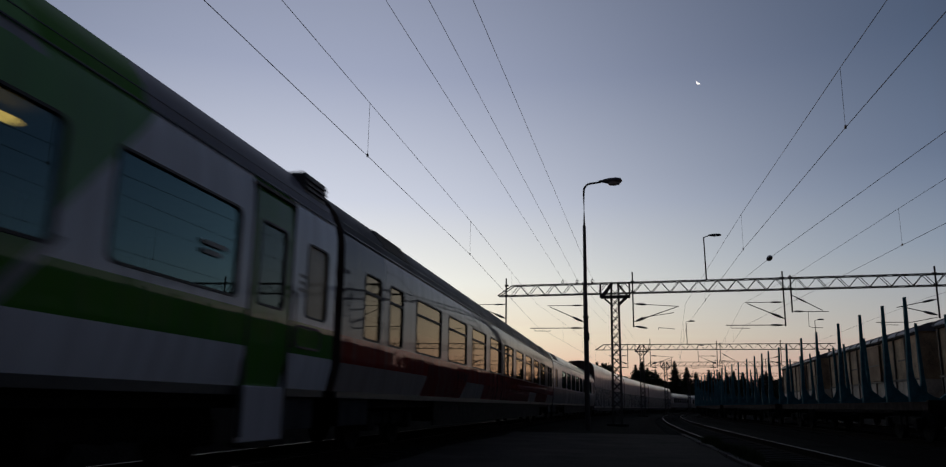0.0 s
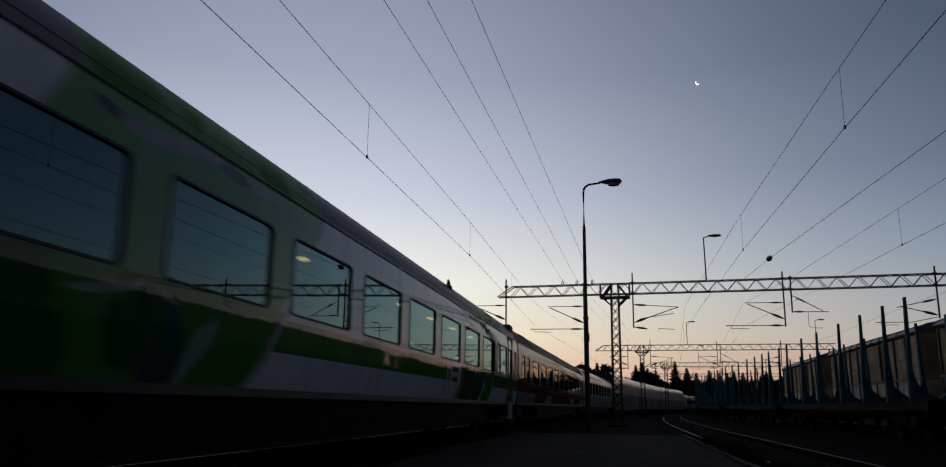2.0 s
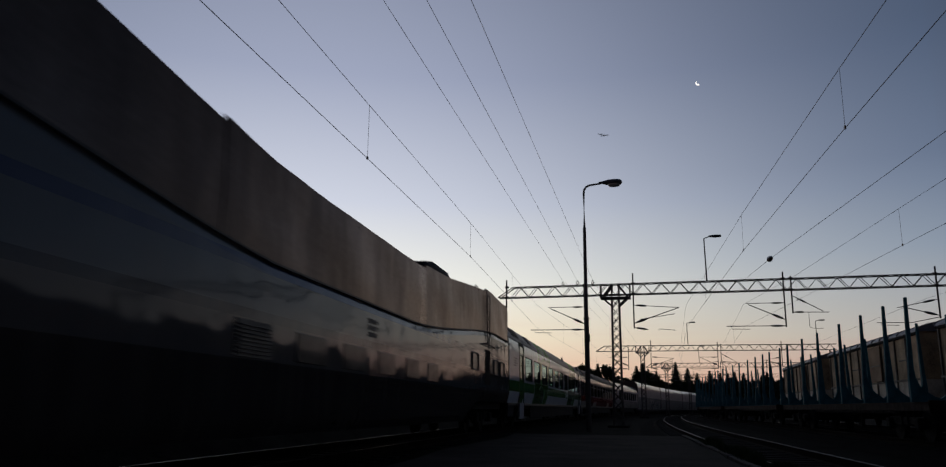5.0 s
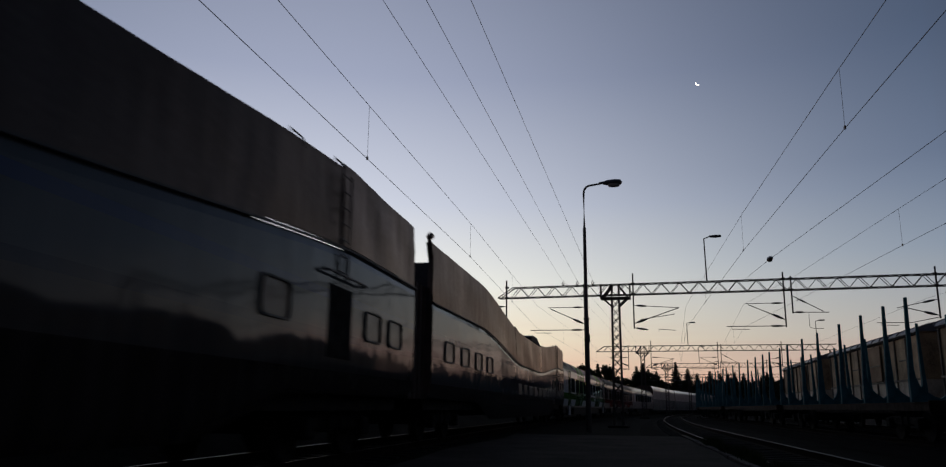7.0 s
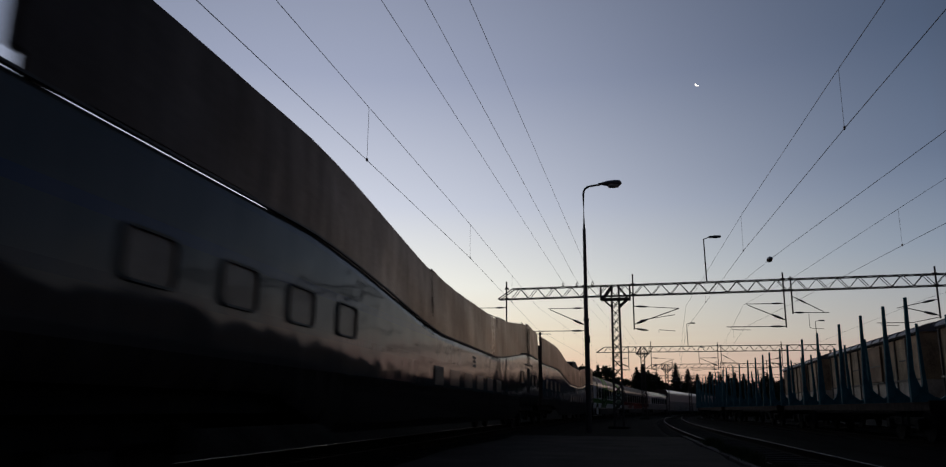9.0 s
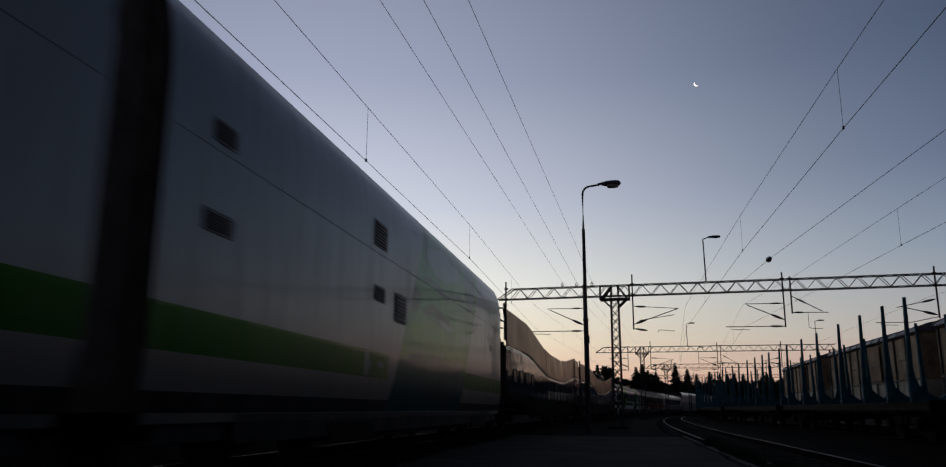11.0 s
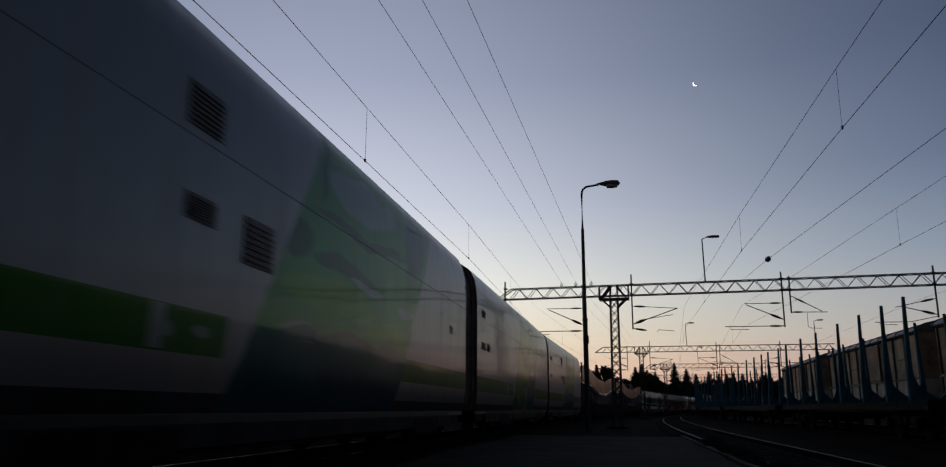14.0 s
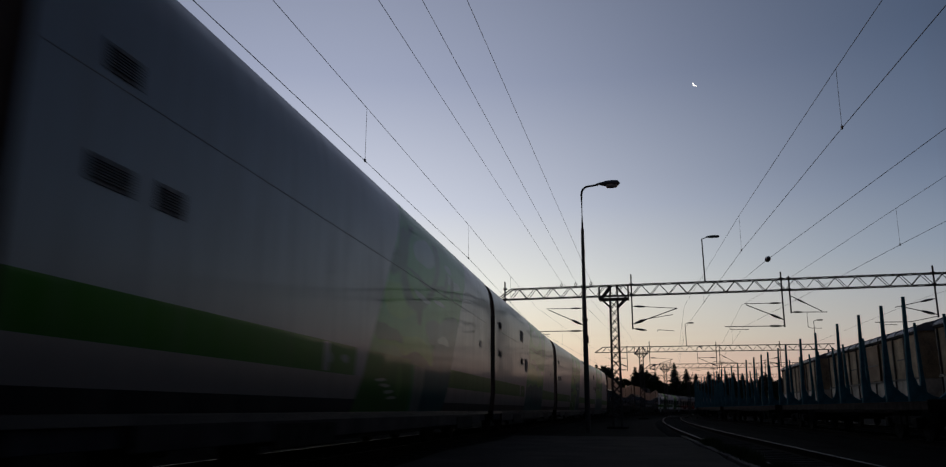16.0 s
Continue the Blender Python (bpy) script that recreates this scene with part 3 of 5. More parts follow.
def bracket(side, reach, wire_z, mess_z):
    """The usual cantilever: a top tube, a stay rising to it, and a registration tube with its steady arm."""
    e = side * reach
    rise = (mess_z - 0.05 - wire_z - 0.36) / reach
    arms = [(0.02, [(0, mess_z), (e + side * 0.12, mess_z + 0.02)]), (0.027, [(0, wire_z + 0.36), (e, mess_z - 0.05)]),
            (0.024, [(0, wire_z), (e + side * 1.28, wire_z + 0.03)]), (0.016, [(e + side * 1.0, wire_z + 0.02), (e + side * 0.98, wire_z - 0.14), (e - side * 0.05, wire_z - 0.17)])]
    sticks = [((side * 0.15, mess_z), (side * 0.75, mess_z + 0.004), 0.05), ((side * 0.12, wire_z + 0.36 + 0.12 * rise), (side * 0.75, wire_z + 0.36 + 0.75 * rise), 0.07),
              ((side * 0.15, wire_z), (side * 0.85, wire_z + 0.01), 0.055)]
    return arms, sticks


def beam_lamp(at):
    """A small lamp on a post that stands on a gantry beam."""
    ob = thing("beam_lamp", "slim unlit lamp on a short post on the gantry beam", "lamp", "yard lamps", at)
    bm = tube(bmesh.new(), [(0, 0, 0), (-0.05, 0, 2.7)], 0.045, 6, r_end=0.035)
    tube(bm, [(-0.05, 0, 2.68), (0.25, 0, 2.78)], 0.03, 6)
    part("post", bm, M_POLE, ob)
    bm = bmesh.new()
    lathe(bm, [(0.02, 0.2), (0.10, 0.3), (0.15, 0.6), (0.12, 0.95), (0.03, 1.0)], (0, 0, 2.8), "x", 10)
    bmesh.ops.scale(bm, vec=(1, 1, 0.6), verts=bm.verts[:], space=Matrix.Translation((0, 0, -2.8)))
    part("head", bm, M_LAMP_HEAD, ob)
    return ob


def gantry(at, left, right, posts, hooks=(), head=0.84):
    g = thing("catenary_gantry", "dark lattice steel gantry spanning the tracks on a lattice mast", "gantry", "catenary gantries", at)
    lattice_mast(g, 7.5, head)
    beam_truss(g, left, right, 7.78, 8.44)
    if right > 14:                                  # a second mast closes the portal beyond the sidings
        bm = bmesh.new()
        for sx in (-0.25, 0.25):
            for sy in (-0.25, 0.25):
                tube(bm, [(right - 0.5 + sx, sy, -0.34), (right - 0.5 + sx, sy, 7.8)], 0.05, 4)
        for k in range(13):
            s = 1 if k % 2 else -1
            for sy in (-0.25, 0.25):
                tube(bm, [(right - 0.5 - s * 0.25, sy, 0.2 + k * 0.58), (right - 0.5 + s * 0.25, sy, 0.78 + k * 0.58)], 0.03, 4)
        part("end_mast", bm, M_MAST, g)
    for p in posts:
        drop_post(g, *p)
    if hooks:
        for x in hooks:
            bm = tube(bmesh.new(), [(x, 0, 8.46), (x - 0.07, 0, 8.62), (x, 0, 8.76), (x + 0.07, 0, 8.62), (x, 0, 8.46)], 0.03, 6, cap=False)
            part("feeder_insulator", bm, M_CERAMIC, g)
    return g


TWIN = ([(0.02, [(0.05, 7.06), (2.72, 6.85)]), (0.027, [(0.05, 5.95), (2.72, 6.85)]), (0.02, [(0.4, 6.18), (2.45, 6.47)]),
         (0.02, [(0, 5.68), (0.85, 5.54)]), (0.016, [(1.47, 5.42), (1.49, 5.57), (2.45, 5.48)])],
        [((0.15, 7.05), (0.8, 7.0), 0.06), ((0.15, 5.99), (0.8, 6.21), 0.075), ((0.12, 5.66), (0.8, 5.55), 0.06)])
PULL = ([(0.024, [(0, 7.40), (1.65, 6.44)]), (0.022, [(0, 6.42), (1.95, 6.38)]), (0.014, [(0.85, 6.41), (0.85, 5.54), (1.05, 5.46), (1.58, 5.45)])], [((0.3, 7.22), (0.8, 6.93), 0.05), ((0.1, 6.42), (0.6, 6.41), 0.05)])
LEFT = ([(0.02, [(0, 6.98), (-2.12, 6.54)]), (0.026, [(0, 6.06), (-1.82, 6.58)]), (0.02, [(0, 5.98), (-1.4, 5.70), (-3.23, 5.72)]), (0.015, [(-3.0, 5.72), (-3.0, 5.58), (-2.1, 5.55)])],
        [((-0.15, 6.95), (-0.8, 6.81), 0.06), ((-0.15, 6.10), (-0.8, 6.29), 0.07)])
POSTS = [(-7.19, 8.9, 5.85, *bracket(-1, 2.0, 5.9, 7.2)), (-2.12, 8.5, 5.45, *bracket(-1, 2.2, 5.6, 7.03)), (0.93, 9.06, 5.62, *TWIN),
         (9.68, 8.82, 5.56, *bracket(-1, 2.05, 5.63, 6.98)), (10.10, 8.56, 6.36, *PULL), (17.72, 8.84, 5.9, *LEFT)]


def build_gantries():
    g = gantry(pose(0.02, 49.9, 0, 0, 0, -6.2), -7.8, 25.5, POSTS, hooks=(-3.53, -2.61, -1.63))
    beam_lamp(pose(5.35, 49.3, 8.46, 0, 0, -6.2))
    posts = [(p[0] * 0.9, *p[1:]) for p in POSTS[1:]]
    for s, off, left, right in ((101.0, 4.9, -5.9, 22.0), (141.0, 5.2, -3.6, 22.0), (186.0, 5.0, -7.5, 20.0), (232.0, 5.0, -7.5, 20.0)):
        x, y, a = centre(s, off)
        gantry(pose(x, y, 0, 0, 0, -math.degrees(a)), left, right, posts, (), 0.75)
        if s < 110:
            beam_lamp(pose(x + 20.0 * math.cos(a), y - 20.0 * math.sin(a), 8.46, 0, 0, -math.degrees(a)))
        beam_lamp(pose(x + 5.3 * math.cos(a), y - 5.3 * math.sin(a), 8.46, 0, 0, -math.degrees(a)))


# ---- overhead wires ----
def wire(name, points, r=0.011, label="thin dark overhead wire", sag=0.0):
    """One wire strung through points, sagging between them."""
    pts = []
    for p, q in zip(points, points[1:]):
        p, q = Vector(p), Vector(q)
        for k in range(12):
            f = k / 12
            v = p.lerp(q, f)
            v.z -= sag * 4 * f * (1 - f)
            pts.append(v)
    pts.append(Vector(points[-1]))
    return tagged(part(name, tube(bmesh.new(), pts, r, 5), M_WIRE), label, "wire", "overhead wires")


def catenary(points, mess_h, sag, droppers):
    """A contact wire with its carrying wire and droppers, one thing."""
    root = thing("catenary_wire", "thin contact wire hung by droppers from a carrying wire", "wire", "overhead wires")
    lo, hi = [Vector(p) for p in points], []
    bm = bmesh.new()
    tube(bm, lo, 0.0065, 5)
    part("contact_wire", bm, M_WIRE, root)
    for p, q, h0, h1 in zip(lo, lo[1:], mess_h, mess_h[1:]):
        for k in range(14):
            f = k / 14
            v = p.lerp(q, f)
            v.z += h0 + (h1 - h0) * f - sag * 4 * f * (1 - f)
            hi.append(v)
    hi.append(lo[-1] + Vector((0, 0, mess_h[-1])))
    part("carrying_wire", tube(bmesh.new(), hi, 0.0062, 5), M_WIRE, root)

    def on(line, y):
        for p, q in zip(line, line[1:]):
            if p.y <= y <= q.y:
                return p.lerp(q, (y - p.y) / (q.y - p.y))
    for y in droppers:
        a, b = on(lo, y), on(hi, y)
        bm = tube(bmesh.new(), [a, b], 0.0045, 4)
        box(bm, a.x - 0.015, a.x + 0.015, a.y - 0.03, a.y + 0.03, a.z - 0.02, a.z + 0.04)
        part("dropper", bm, M_WIRE, root)


def build_wires():
    x2, y2, a2 = centre(101.0, 0.35)
    x3, y3, a3 = centre(141.0, -0.2)
    catenary([(-5.1, -52, 5.75), (-5.1, 6, 5.75), (-4.98, 14.7, 5.74), (-4.87, 25.5, 5.74), (-5.15, 50, 5.75), (x2, y2, 5.75), (x3, y3, 5.75)],
             [1.5, 1.17, 1.15, 1.15, 1.45, 1.45, 1.45], 0.0, [3.5, 14.7, 25.5, 37, 62, 75, 87])
    x2, y2, _ = centre(101.0, OFF_1 + 0.6)
    x3, y3, _ = centre(141.0, OFF_1 - 0.1)
    catenary([(4.3, -52, 5.75), (4.21, 8, 5.75), (4.08, 14.3, 5.75), (3.95, 25.4, 5.75), (4.1, 50, 5.75), (x2, y2, 5.75), (x3, y3, 5.75)],
             [1.5, 1.17, 1.15, 1.15, 1.35, 1.4, 1.4], 0.0, [3.2, 14.3, 25.6, 38, 60, 72, 84])
    x2, y2, _ = centre(101.0, OFF_2 - 1.2)
    catenary([(9.05, -52, 5.75), (8.74, 21.5, 5.75), (8.56, 25.4, 5.75), (8.08, 38, 5.75), (7.5, 50, 5.74), (x2, y2, 5.75)], [1.5, 1.16, 1.15, 1.15, 1.35, 1.4], 0.0, [14, 25.4, 38, 62, 74])
    for x0, x1 in ((-4.39, -3.53), (-3.55, -2.61), (-2.69, -1.63)):
        y1 = 49.7
        xa = x0 - (x1 - x0) * 65 / 36
        e = centre(101.0, 5.3 + x1 * 0.8)
        wire("feeder_wire", [(xa, -52, 8.75), (x0, 13.5, 8.60), (x1, y1, 8.82), (e[0], e[1], 8.8)], 0.0065)
    ob = wire("feeder_wire", [(13.5, -40, 8.7), (9.3, 23.0, 8.6), (7.94, 43.0, 8.62), (7.5, 49.6, 8.5)], 0.010, "feeder wire with a dark strain insulator")
    bm = lathe(bmesh.new(), [(0.02, -0.42), (0.10, -0.3), (0.13, -0.2), (0.10, -0.12), (0.15, 0.0), (0.10, 0.1), (0.13, 0.2), (0.08, 0.32), (0.02, 0.42)], (7.94, 43.0, 8.62), "y", 10)
    part("strain_insulator", bm, M_CERAMIC, ob)
    wire("carrying_wire", [(20.0, -10, 6.9), (17.75, 49.4, 7.3), (22.0, 99.0, 8.3)], 0.008)


def lamp_post():
    ob = thing("platform_lamp", "tall grey platform lamp post with a curved arm, unlit", "lamp post", "yard lamps", pose(-1.60, 39.9, 0, 0, 0, 0))
    part("lower_pole", tube(bmesh.new(), [(0, 0, -0.34), (-0.02, 0, 5.2)], 0.135, 10, r_end=0.12), M_POLE, ob)
    bm = tube(bmesh.new(), [(-0.02, 0, 5.2), (-0.03, 0, 9.9)], 0.10, 10, r_end=0.08)
    part("upper_pole", bm, M_POLE, ob)
    pts = [(-0.03, 0, 9.9), (-0.035, 0, 11.75)] + [(0.33 - 0.365 * math.cos(a), 0, 11.75 + 0.42 * math.sin(a)) for a in (0.4, 0.8, 1.2, 1.57)] + [(0.85, 0, 12.24)]
    part("arm", tube(bmesh.new(), pts, 0.06, 8, r_end=0.05), M_POLE, ob)
    for z in (5.2,):
        part("collar", lathe(bmesh.new(), [(0.10, z - 0.07), (0.145, z - 0.05), (0.145, z + 0.05), (0.10, z + 0.07)], (-0.02, 0, 0), "z", 10), M_POLE, ob)
    bm = lathe(bmesh.new(), [(0.05, 0.75), (0.09, 0.9), (0.2, 1.25), (0.23, 1.6), (0.2, 1.85), (0.06, 1.95)], (0, 0, 12.28), "x", 12)
    bmesh.ops.scale(bm, vec=(1, 1, 0.75), verts=bm.verts[:], space=Matrix.Translation((0, 0, -12.28)))
    part("head", bm, M_LAMP_HEAD, ob)
    bm = lathe(bmesh.new(), [(0.04, 1.2), (0.16, 1.28), (0.19, 1.55), (0.15, 1.8), (0.04, 1.86)], (0, 0, 12.2), "x", 12)
    part("bowl", bm, M_LAMP_BOWL, ob, "pale lamp bowl", True)
    part("cable_box", box(bmesh.new(), -0.13, 0.15, -0.2, -0.08, 4.0, 4.4, 0.02), M_POLE, ob)
    return ob


# ---- sidings ----
def bogie(parent, y, gauge=0.76, r=0.46, mat=None):
    bm = bmesh.new()
    for s in (-1, 1):
        box(bm, s * 1.0 - 0.06, s * 1.0 + 0.06, y - 1.5, y + 1.5, 0.42, 0.66, 0.03)
        for d in (-1.25, 1.25):
            box(bm, s * 1.08 - 0.1, s * 1.08 + 0.1, y + d - 0.16, y + d + 0.16, 0.32, 0.62, 0.03)
        for d in (-0.25, 0.25):
            tube(bm, [(s * 1.0, y + d, 0.4), (s * 1.0, y + d, 0.8)], 0.11, 8)
    box(bm, -1.0, 1.0, y - 0.25, y + 0.25, 0.45, 0.85, 0.03)
    b = part("bogie", bm, mat or M_UNDER, parent)
    for d in (-1.25, 1.25):
        for s in (-1, 1):
            part("wheel", lathe(bmesh.new(), [(0.1, -0.09), (r + 0.03, -0.085), (r + 0.03, -0.05), (r, -0.045), (r - 0.01, 0.07), (r - 0.09, 0.07), (r - 0.12, 0.03), (0.14, 0.03), (0.14, 0.09)][::s],
                                (s * 0.76, y + d, r), "x", 20), M_STEEL, b)
        part("axle", tube(bmesh.new(), [(-0.7, y + d, r), (0.7, y + d, r)], 0.08, 8), M_STEEL, b)
    return b


def log_wagon():
    """An empty stake wagon: frame, eight bolsters with tall stakes, bogies."""
    L = 21.0
    w = thing("stake_wagon", "empty timber wagon with tall blue stakes on a rusty frame", "wagon", "timber wagons")
    bm = bmesh.new()
    box(bm, -0.5, 0.5, 0.5, L - 0.5, 0.72, 1.0, 0.02)
    for s in (-1, 1):
        box(bm, s * 1.25 - 0.07, s * 1.25 + 0.07, 0.4, L - 0.4, 0.82, 1.06, 0.015)
    for y in (0.4, L - 0.55):
        box(bm, -1.3, 1.3, y, y + 0.15, 0.75, 1.1, 0.015)
    for k in range(10):
        box(bm, -1.2, 1.2, 1.5 + k * 2.0, 1.62 + k * 2.0, 0.84, 1.0)
    part("frame", bm, M_WAGON, w)
    for y in (3.2, L - 3.2):
        bogie(w, y)
    for e, s in ((0.4, -1), (L - 0.4, 1)):
        for x in (-0.9, 0.9):
            part("buffer", lathe(bmesh.new(), [(0.08, 0), (0.08, 0.35), (0.2, 0.38), (0.2, 0.43), (0.05, 0.45)] if s > 0 else [(0.05, -0.45), (0.2, -0.43), (0.2, -0.38), (0.08, -0.35), (0.08, 0)],
                                 (x, e, 0.95), "y", 12), M_UNDER, w)
    ys = [1.37, 3.36, 5.78, 8.6, 12.1, 15.1, 18.5, 20.5]
    first = None
    for y in ys:
        if first is None:
            bm = bmesh.new()
            # the bolster is one bent piece: cross beam, rounded corners, tapering stakes
            half = [((1.35, 3.93), (1.275, 3.93)), ((1.39, 2.7), (1.285, 2.7)), ((1.42, 1.95), (1.295, 1.95)), ((1.44, 1.72), (1.27, 1.72)), ((1.44, 1.5), (1.19, 1.50)),
                    ((1.44, 1.3), (1.02, 1.33)), ((1.44, 1.06), (0.85, 1.21)), ((0.9, 1.06), (0.66, 1.15)), ((0.4, 1.06), (0.4, 1.13))]
            path = half + [((-o[0], o[1]), (-i[0], i[1])) for o, i in half[::-1]]
            rings = []
            for o, i in path:
                w2 = 0.075 if o[1] < 1.6 else 0.038 + 0.034 * (3.85 - o[1]) / 2.25
                rings.append([bm.verts.new(p) for p in ((o[0], -w2, o[1]), (o[0], w2, o[1]), (i[0], w2, i[1]), (i[0], -w2, i[1]))])
            for a, b in zip(rings, rings[1:]):
                for k in range(4):
                    bm.faces.new((a[k], a[(k + 1) % 4], b[(k + 1) % 4], b[k]))
            bm.faces.new(rings[0][::-1]), bm.faces.new(rings[-1])
            bmesh.ops.recalc_face_normals(bm, faces=bm.faces[:])
            first = part("stake_bolster", bm, M_STAKE, w, "blue bolster with two tall stakes")
            o = first
        else:
            o = bpy.data.objects.new("stake_bolster", first.data)
            scene.collection.objects.link(o)
            o.parent = w
            tagged(o, "blue bolster with two tall stakes")
        o.matrix_basis = pose(0, y, 0, random.uniform(-0.5, 0.5), 0, random.uniform(-0.4, 0.4))
    part("brake_hose", tube(bmesh.new(), [(0.3, 0.35, 0.9), (0.3, 0.1, 0.6), (0.2, -0.1, 0.62)], 0.03, 6), M_UNDER, w)
    return w


def box_wagon():
    """A covered wagon with ribbed panels, a sliding door and a rounded roof."""
    L = 17.1
    w = thing("box_wagon", "cream covered freight wagon with ribbed sides and a grey roof", "wagon", "covered wagons")
    bm = box(bmesh.new(), -1.42, 1.42, 0.65, L - 0.65, 2.12, 4.05)
    box(bm, -1.43, 1.43, 0.64, L - 0.64, 1.08, 2.10, mat=1)
    part("body", bm, [M_BOX, M_BOX_LOW], w)
    bm = bmesh.new()
    rows = []
    for y in [0.55 + k * (L - 1.1) / 12 for k in range(13)]:
        rows.append([bm.verts.new((1.52 * math.cos(a), y, 4.03 + 0.42 * math.sin(a))) for a in [math.pi * k / 12 for k in range(13)]])
    for a, b in zip(rows, rows[1:]):
        for k in range(12):
            bm.faces.new((a[k], a[k + 1], b[k + 1], b[k]))
    bm.faces.new(rows[0]), bm.faces.new(rows[-1][::-1])
    for y in [0.55 + k * (L - 1.1) / 12 for k in range(13)]:
        tube(bm, [(1.535 * math.cos(a), y, 4.03 + 0.435 * math.sin(a)) for a in [math.pi * k / 12 for k in range(13)]], 0.03, 4)
    part("roof", bm, M_BOX_ROOF, w)
    for s in (-1, 1):
        for k in range(11):
            y = 0.8 + k * (L - 1.6) / 10
            part("rib", box(bmesh.new(), s * 1.455 - 0.035, s * 1.455 + 0.035, y - 0.04, y + 0.04, 1.1, 4.0, 0.01), M_RIB, w)
        part("sill_rail", box(bmesh.new(), s * 1.46 - 0.04, s * 1.46 + 0.04, 0.65, L - 0.65, 2.08, 2.16), M_RIB, w)
        part("cant_rail", box(bmesh.new(), s * 1.46 - 0.05, s * 1.46 + 0.05, 0.65, L - 0.65, 3.92, 4.06), M_UNDER, w)
        for u0, u1, z in ((2.0, 3.4, 2.95), (9.9, 11.4, 2.9), (12.9, 14.5, 3.05), (11.5, 12.9, 1.6)):
            part("panel_rail", box(bmesh.new(), s * 1.445 - 0.02, s * 1.445 + 0.02, u0, u1, z, z + 0.05), M_RIB, w)
        d = part("sliding_door", box(bmesh.new(), s * 1.49 - 0.03, s * 1.49 + 0.03, 6.0, 8.1, 2.18, 3.85, 0.015), M_BOX_DOOR, w, "brown sliding door")
        for z in (2.9,):
            part("brace", box(bmesh.new(), s * 1.53 - 0.02, s * 1.53 + 0.02, 6.05, 8.05, z, z + 0.05), M_RIB, d)
    part("frame", box(bmesh.new(), -1.3, 1.3, 0.2, L - 0.2, 0.8, 1.07, 0.02), M_UNDER, w)
    for y in (2.6, L - 2.6):
        bogie(w, y)
    for e, s in ((0.15, -1), (L - 0.15, 1)):
        for x in (-0.9, 0.9):
            part("buffer", tube(bmesh.new(), [(x, e, 0.95), (x, e + s * 0.4, 0.95)], 0.12, 8), M_UNDER, w)
    return w


def on_track(s, off, length):
    """The pose of a wagon whose rear end stands s metres along a track."""
    x0, y0, _ = centre(s, off(s) if callable(off) else off)
    x1, y1, _ = centre(s + length, off(s + length) if callable(off) else off)
    return pose(x0, y0, 0, 0, 0, -math.degrees(math.atan2(x1 - x0, y1 - y0)))


def build_sidings():
    first = log_wagon()
    first.matrix_basis = on_track(22.35, timber_siding, 21.0)
    for k in range(1, 10):
        copy_thing(first, on_track(22.35 + 22.5 * k, timber_siding, 21.0))
    first = box_wagon()
    first.matrix_basis = on_track(34.75, OFF_3, 17.1)
    for s in (53.6, 16.65, -1.45):
        copy_thing(first, on_track(s, OFF_3, 17.1))


# ---- the train ----
COACH = [(1.44, 0.95), (1.52, 1.30), (HALF, 1.90), (HALF, 2.90), (1.51, 3.12), (1.47, 3.30), (1.37, 3.55), (1.15, 3.83), (0.80, 4.02), (0.38, 4.10), (0.0, 4.12)]
TALL = [(1.455, 0.74), (1.485, 0.93), (1.52, 1.25), (HALF, 2.3), (HALF, 3.37), (1.515, 3.85), (1.49, 4.18), (1.43, 4.48), (1.30, 4.74), (1.06, 4.92), (0.65, 5.03), (0.0, 5.07)]


def shell(profile, us, holes, roof_from):
    """The skin of a coach: the profile drawn along the body, with openings left out on both sides."""
    full = profile + [(-x, z) for x, z in profile[-2::-1]]
    us = sorted(set(us))
    bm = bmesh.new()
    grid = [[bm.verts.new((x, u, z)) for x, z in full] for u in us]
    for i in range(len(us) - 1):
        mid = (us[i] + us[i + 1]) / 2
        for k in range(len(full) - 1):
            zm = (full[k][1] + full[k + 1][1]) / 2
            if any(a < mid < b and c < zm < d for a, b, c, d in holes):
                continue
            f = bm.faces.new((grid[i][k], grid[i + 1][k], grid[i + 1][k + 1], grid[i][k + 1]))
            f.material_index = 1 if zm > roof_from else 0
            f.smooth = True
    for u, flip in ((us[0], False), (us[-1], True)):
        row = [bm.verts.new((x, u, z)) for x, z in full]
        bm.faces.new(row[::-1] if flip else row).material_index = 2
    return bm


